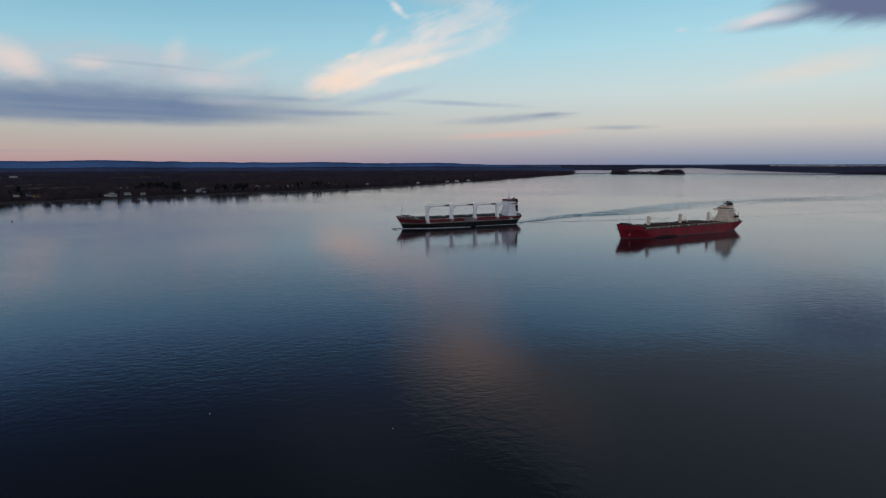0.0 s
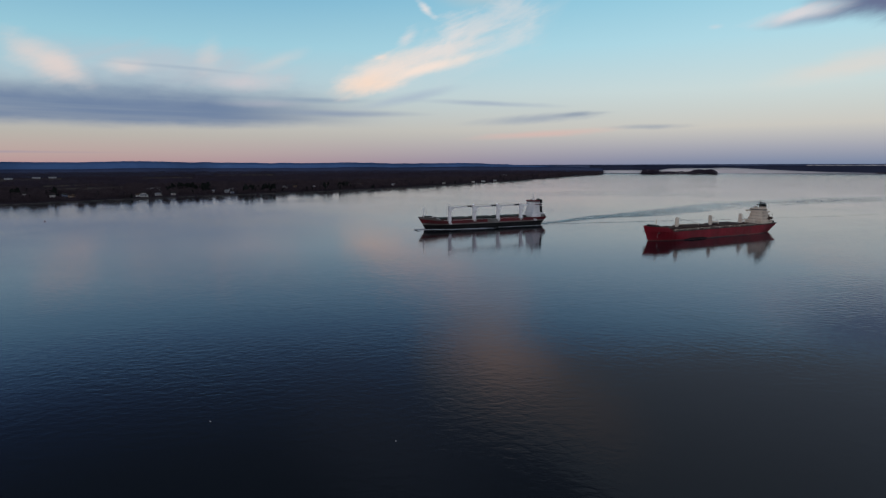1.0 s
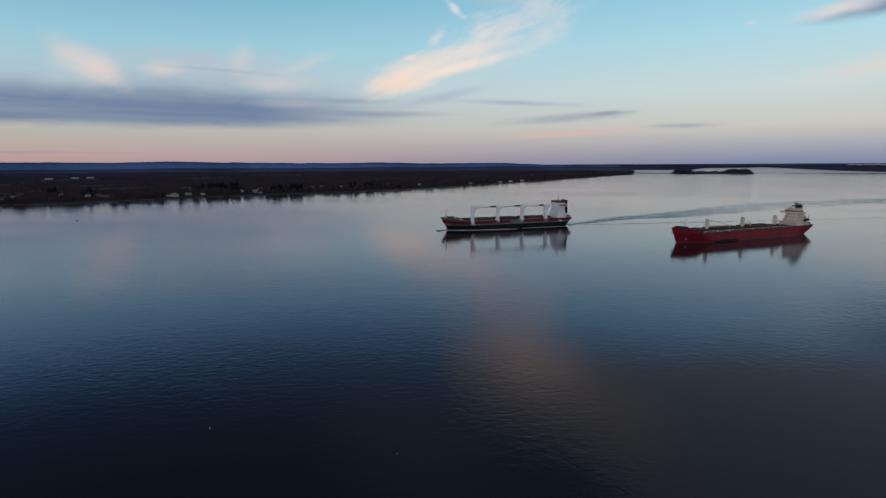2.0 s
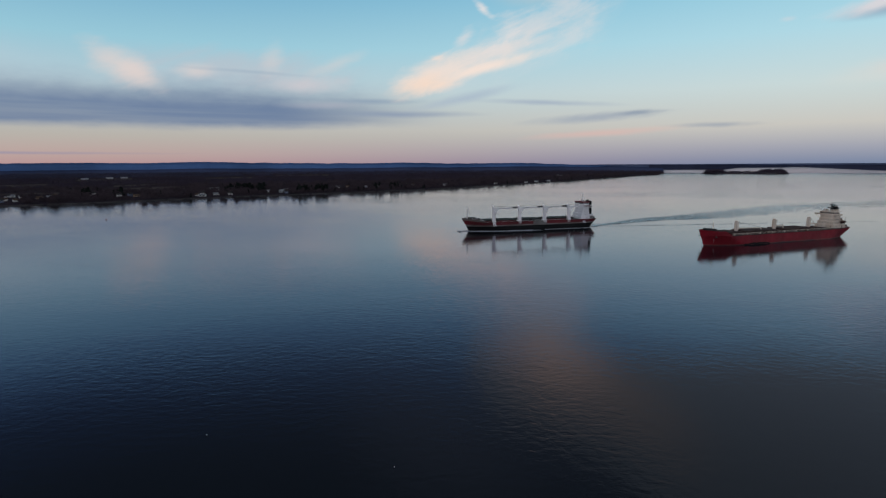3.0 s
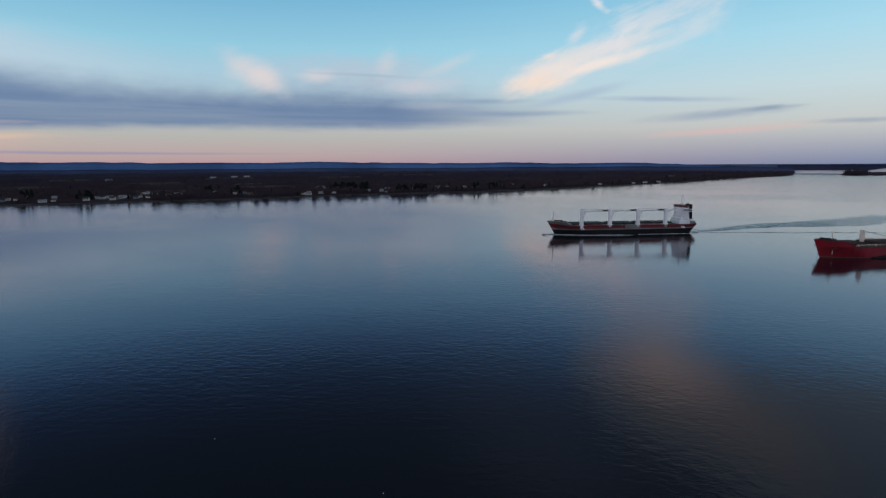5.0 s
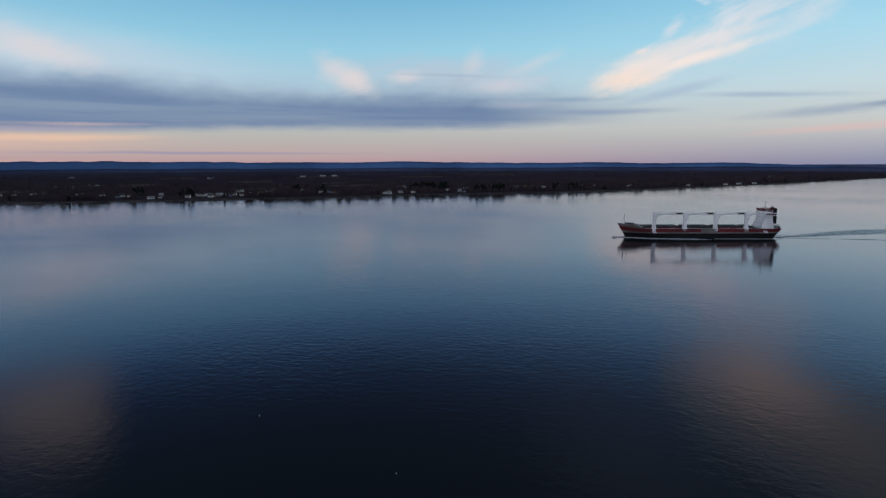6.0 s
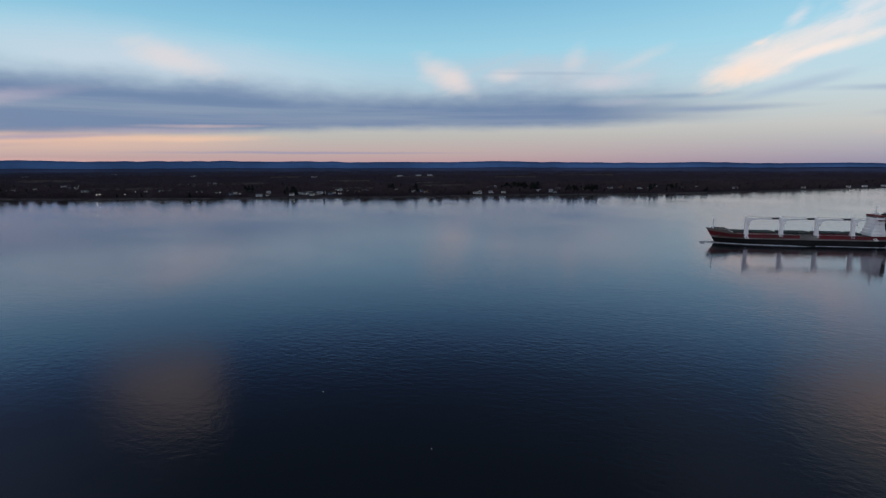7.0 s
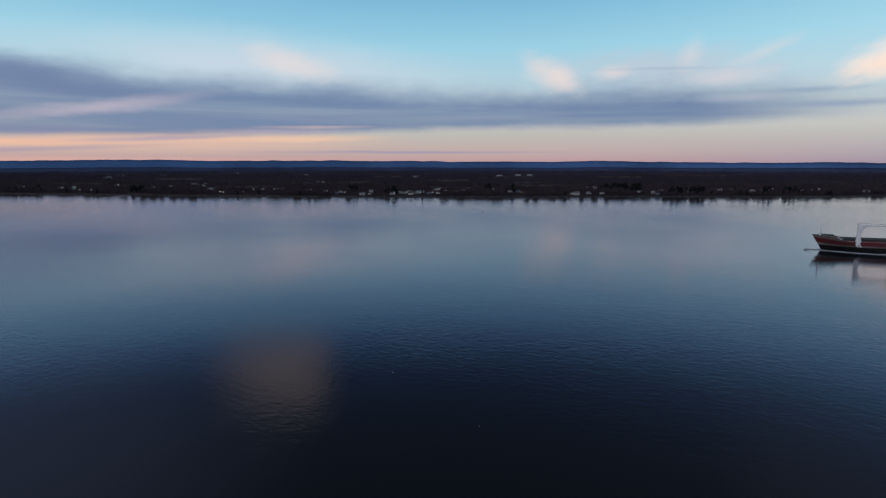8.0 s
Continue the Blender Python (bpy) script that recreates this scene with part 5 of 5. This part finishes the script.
wooded("island_woods", 160, 16.2, 17.9, 4100, 4250, 2.5, 3.0, 16, 30, "tall dark trees at the island's end")
wooded("island_woods", 220, 20.4, 22.6, 4150, 4280, 2.5, 3.0, 14, 32, "tall dark trees at the island's tip")
wooded("far_shore_woods", 1900, 34.2, 70, 4740, 4830, 3, 12, 9, 22, "dark trees on the far shore")


# ---- single trees at the bank ----
def tree_model(seed, height, pine=False):
    """A tapered trunk with limbs, and a crown of small tufts."""
    r = random.Random(seed)
    tree = new("tree")
    bm = bmesh.new()
    rod(bm, (0, 0, -0.5), (r.uniform(-0.3, 0.3), r.uniform(-0.3, 0.3), height * (0.9 if pine else 0.55)), height * 0.022, height * 0.008, 6)
    if not pine:
        for k in range(9):
            a, z = k * 2.4 + r.uniform(-0.4, 0.4), height * r.uniform(0.22, 0.52)
            reach = height * r.uniform(0.16, 0.30)
            rod(bm, (0, 0, z), (math.cos(a) * reach, math.sin(a) * reach, z + height * r.uniform(0.2, 0.4)), height * 0.010, height * 0.003, 4)
    finish("trunk", bm, M_BARK, tree)
    v, f = blades(np.zeros((1, 3)), np.array([float(height)]), 0.20 if pine else 0.42, 150 if pine else 150, conical=pine)
    bulk("crown", v, f, M_PINE if pine else M_TWIG, tree)
    return tree


MODELS = [(tree_model(k, h, p), p) for k, (h, p) in enumerate(((11, 0), (13, 0), (9, 0), (14, 0), (9, 1), (12, 1), (8, 0)))]
rt = random.Random(5)
placed = 0
for az, d in scatter(230, -86, 9, 9, 55):
    model, pine = MODELS[rt.choice((0, 1, 2, 3, 6, 0, 1, 2, 6, 4, 5, 6))]
    p = at_bank(az, d)
    if placed < len(MODELS):
        model, pine = MODELS[placed]
        ob = model
        ob.matrix_world = Matrix.Translation(p) @ pose(0, 0, 0, 0, 0, rt.uniform(0, 360))
    else:
        ob = copy_thing(model, Matrix.Translation(p) @ pose(0, 0, 0, 0, 0, rt.uniform(0, 360)))
    tagged(ob, "dark green pine standing on the river bank" if pine else "bare leafless tree standing on the river bank", "tree", "trees along the bank")
    placed += 1


# ---- houses ----
def house_model(w, d, h, roof_h, wall, roof, windows=4, storeys=2, porch=False):
    """Gabled house: the long side, with door and windows, faces -y."""
    house = new("house")
    bm = bmesh.new()
    x, y = w / 2, d / 2
    vs = [bm.verts.new(p) for p in ((-x, -y, -1), (x, -y, -1), (x, y, -1), (-x, y, -1), (-x, -y, h), (x, -y, h), (x, y, h), (-x, y, h), (-x, 0, h + roof_h), (x, 0, h + roof_h))]
    for f in ((0, 1, 5, 4), (2, 3, 7, 6), (1, 2, 6, 9, 5), (3, 0, 4, 8, 7), (3, 2, 1, 0)):
        bm.faces.new([vs[i] for i in f])
    finish("wall", bm, wall, house)
    bm = bmesh.new()
    o, t = 0.6, 0.35
    k = roof_h / y
    prof = [(-y - o, h - o * k), (0, h + roof_h), (y + o, h - o * k), (y + o, h - o * k + t), (0, h + roof_h + t), (-y - o, h - o * k + t)]
    ends = [[bm.verts.new((s * (x + o), a, b)) for a, b in prof] for s in (-1, 1)]
    for j in range(6):
        bm.faces.new((ends[0][j], ends[0][(j + 1) % 6], ends[1][(j + 1) % 6], ends[1][j]))
    bm.faces.new(ends[0][::-1]), bm.faces.new(ends[1])
    cover = finish("roof", bm, roof, house)
    block("chimney", (x * 0.45, x * 0.45 + 1.0, y * 0.3, y * 0.3 + 1.0, h + roof_h * 0.5, h + roof_h + 1.3), M_WALLT, cover)
    for s in range(storeys):
        for j in range(windows):
            if s == 0 and j == windows // 2:
                continue
            cx = -x + w * (j + 0.5) / windows
            z = 1.0 + s * 2.8
            pane = block("window", (cx - 0.75, cx + 0.75, -y - 0.06, -y + 0.04, z, z + 1.35), M_GLASS, house)
            block("window_sill", (cx - 0.9, cx + 0.9, -y - 0.16, -y + 0.02, z - 0.14, z - 0.02), M_WALLW, pane)
    cx = -x + w * (windows // 2 + 0.5) / windows
    block("door", (cx - 0.55, cx + 0.55, -y - 0.08, -y + 0.04, 0.05, 2.15), M_ROOFB, house)
    if porch:
        block("porch_roof", (-x * 0.7, x * 0.9, -y - 2.6, -y - 0.02, 2.7, 2.95), roof, house)
        for j in range(4):
            px = -x * 0.66 + x * 1.52 * j / 3
            bar("porch_post", (px, -y - 2.4, -0.6), (px, -y - 2.4, 2.7), 0.12, 0.12, M_WALLW, house, sides=5)
    return house


HOUSES = [("white-sided gabled house with dark shingle roof near the river", house_model(11.5, 8, 5.2, 3.0, M_WALLW, M_ROOFD, 5, 2, True)),
          ("grey-sided gabled house with pale metal roof near the river", house_model(10, 7.5, 4.8, 2.8, M_WALLG, M_ROOFG, 4)),
          ("tan brick bungalow with brown shingle roof near the river", house_model(13, 8.5, 3.1, 2.5, M_WALLT, M_ROOFB, 5, 1)),
          ("blue-sided two-storey house with dark roof near the river", house_model(9.5, 7.5, 5.4, 3.0, M_WALLB, M_ROOFD, 4)),
          ("long white bungalow with pale roof near the river", house_model(15, 8.5, 3.2, 2.4, M_WALLW, M_ROOFG, 6, 1, True)),
          ("small white cottage with brown roof near the river", house_model(8, 7, 3.2, 2.8, M_WALLW, M_ROOFB, 3, 1))]
LONG = ("long farm building with pale metal roof among fields", house_model(34, 13, 5.5, 3.4, M_WALLG, M_ROOFG, 6, 1))
used = set()


def set_house(pick, az, d, group="houses along the river", turn=None):
    label, model = pick
    p = at_bank(az, d)
    m = Matrix.Translation(p + Vector((0, 0, 0.4))) @ pose(0, 0, 0, 0, 0, -az + (rh.uniform(-28, 28) if turn is None else turn))
    if model.name in used:
        ob = copy_thing(model, m)
    else:
        used.add(model.name)
        ob = model
        ob.matrix_world = m @ Matrix.Scale(0.85, 4)
    tagged(ob, label, "house", group)


for k, (az, d) in enumerate(SITES):
    set_house(HOUSES[(0, 4, 1, 5, 0, 2, 4, 0, 3, 5, 4)[k % 11]], az, d)
for az, d in ((-75.9, 1400), (-75.0, 1850), (-71.6, 1950), (-65.4, 2500), (-58.8, 1900), (-59.0, 650), (-58.0, 631), (-56.6, 702), (-29.1, 314), (-39.5, 1780), (-37.7, 1880), (-36.6, 1900), (3.4, 842), (-47.7, 1500)):
    set_house(LONG, az, d, "farm buildings behind the shore", rh.uniform(-15, 15))


# ---- lamps in the village ----
def street_lamp():
    lamp = new("street_lamp")
    bar("post", (0, 0, -0.5), (0, 0, 7.5), 0.12, 0.08, M_DARK, lamp)
    bar("arm", (0, 0, 7.4), (0, -1.6, 7.7), 0.06, 0.05, M_DARK, lamp, sides=5)
    bm = bmesh.new()
    bmesh.ops.create_uvsphere(bm, u_segments=10, v_segments=6, radius=0.62)
    bmesh.ops.transform(bm, matrix=pose(0, -1.7, 7.5) @ Matrix.Diagonal((1, 1, 0.6, 1)), verts=bm.verts)
    finish("lamp_head", bm, M_LAMP, lamp, "glowing warm white lamp head")
    return lamp


first = street_lamp()
for k, az in enumerate((-65.35, -65.12, -63.1)):
    m = Matrix.Translation(at_bank(az, 12 + 3 * (k % 2))) @ pose(0, 0, 0, 0, 0, -az)
    ob = first if k == 0 else copy_thing(first, m)
    ob.matrix_world = m
    tagged(ob, "lit street lamp on the river road", "street lamp", "street lamps of the village")


# ---- floats and buoys on the water ----
def water_float(x, y):
    ob = new("mooring_float")
    bm = bmesh.new()
    bmesh.ops.create_uvsphere(bm, u_segments=12, v_segments=8, radius=0.12)
    bmesh.ops.transform(bm, matrix=pose(0, 0, 0.12), verts=bm.verts)
    finish("ball", bm, M_WHITE, ob, smooth=True)
    bar("ring", (0, 0, 0.26), (0, 0, 0.46), 0.05, 0.04, M_DARK, ob, sides=6)
    ob.location = (x, y, -0.02)
    return tagged(ob, "small white float on the dark river", "float", "floats on the near water")


def channel_buoy(x, y, material, label):
    ob = new("channel_buoy")
    bm = bmesh.new()
    rod(bm, (0, 0, -0.4), (0, 0, 0.5), 0.9, 0.9, 14)
    rod(bm, (0, 0, 0.5), (0, 0, 0.7), 0.9, 0.5, 14)
    finish("drum", bm, material, ob, smooth=False)
    tower = bar("tower", (0, 0, 0.7), (0, 0, 1.7), 0.4, 0.25, material, ob)
    bar("lantern", (0, 0, 1.7), (0, 0, 2.0), 0.16, 0.12, M_WHITE, tower)
    ob.location = (x, y, 0)
    return tagged(ob, label, "buoy", "channel buoys")


water_float(-12.9, 138.8)
water_float(-63.4, 147.6)
channel_buoy(-514, 682, M_BAND, "small dull red channel buoy on the calm river")
channel_buoy(1101, 1649, M_DARK, "small dark channel buoy far out on the river")
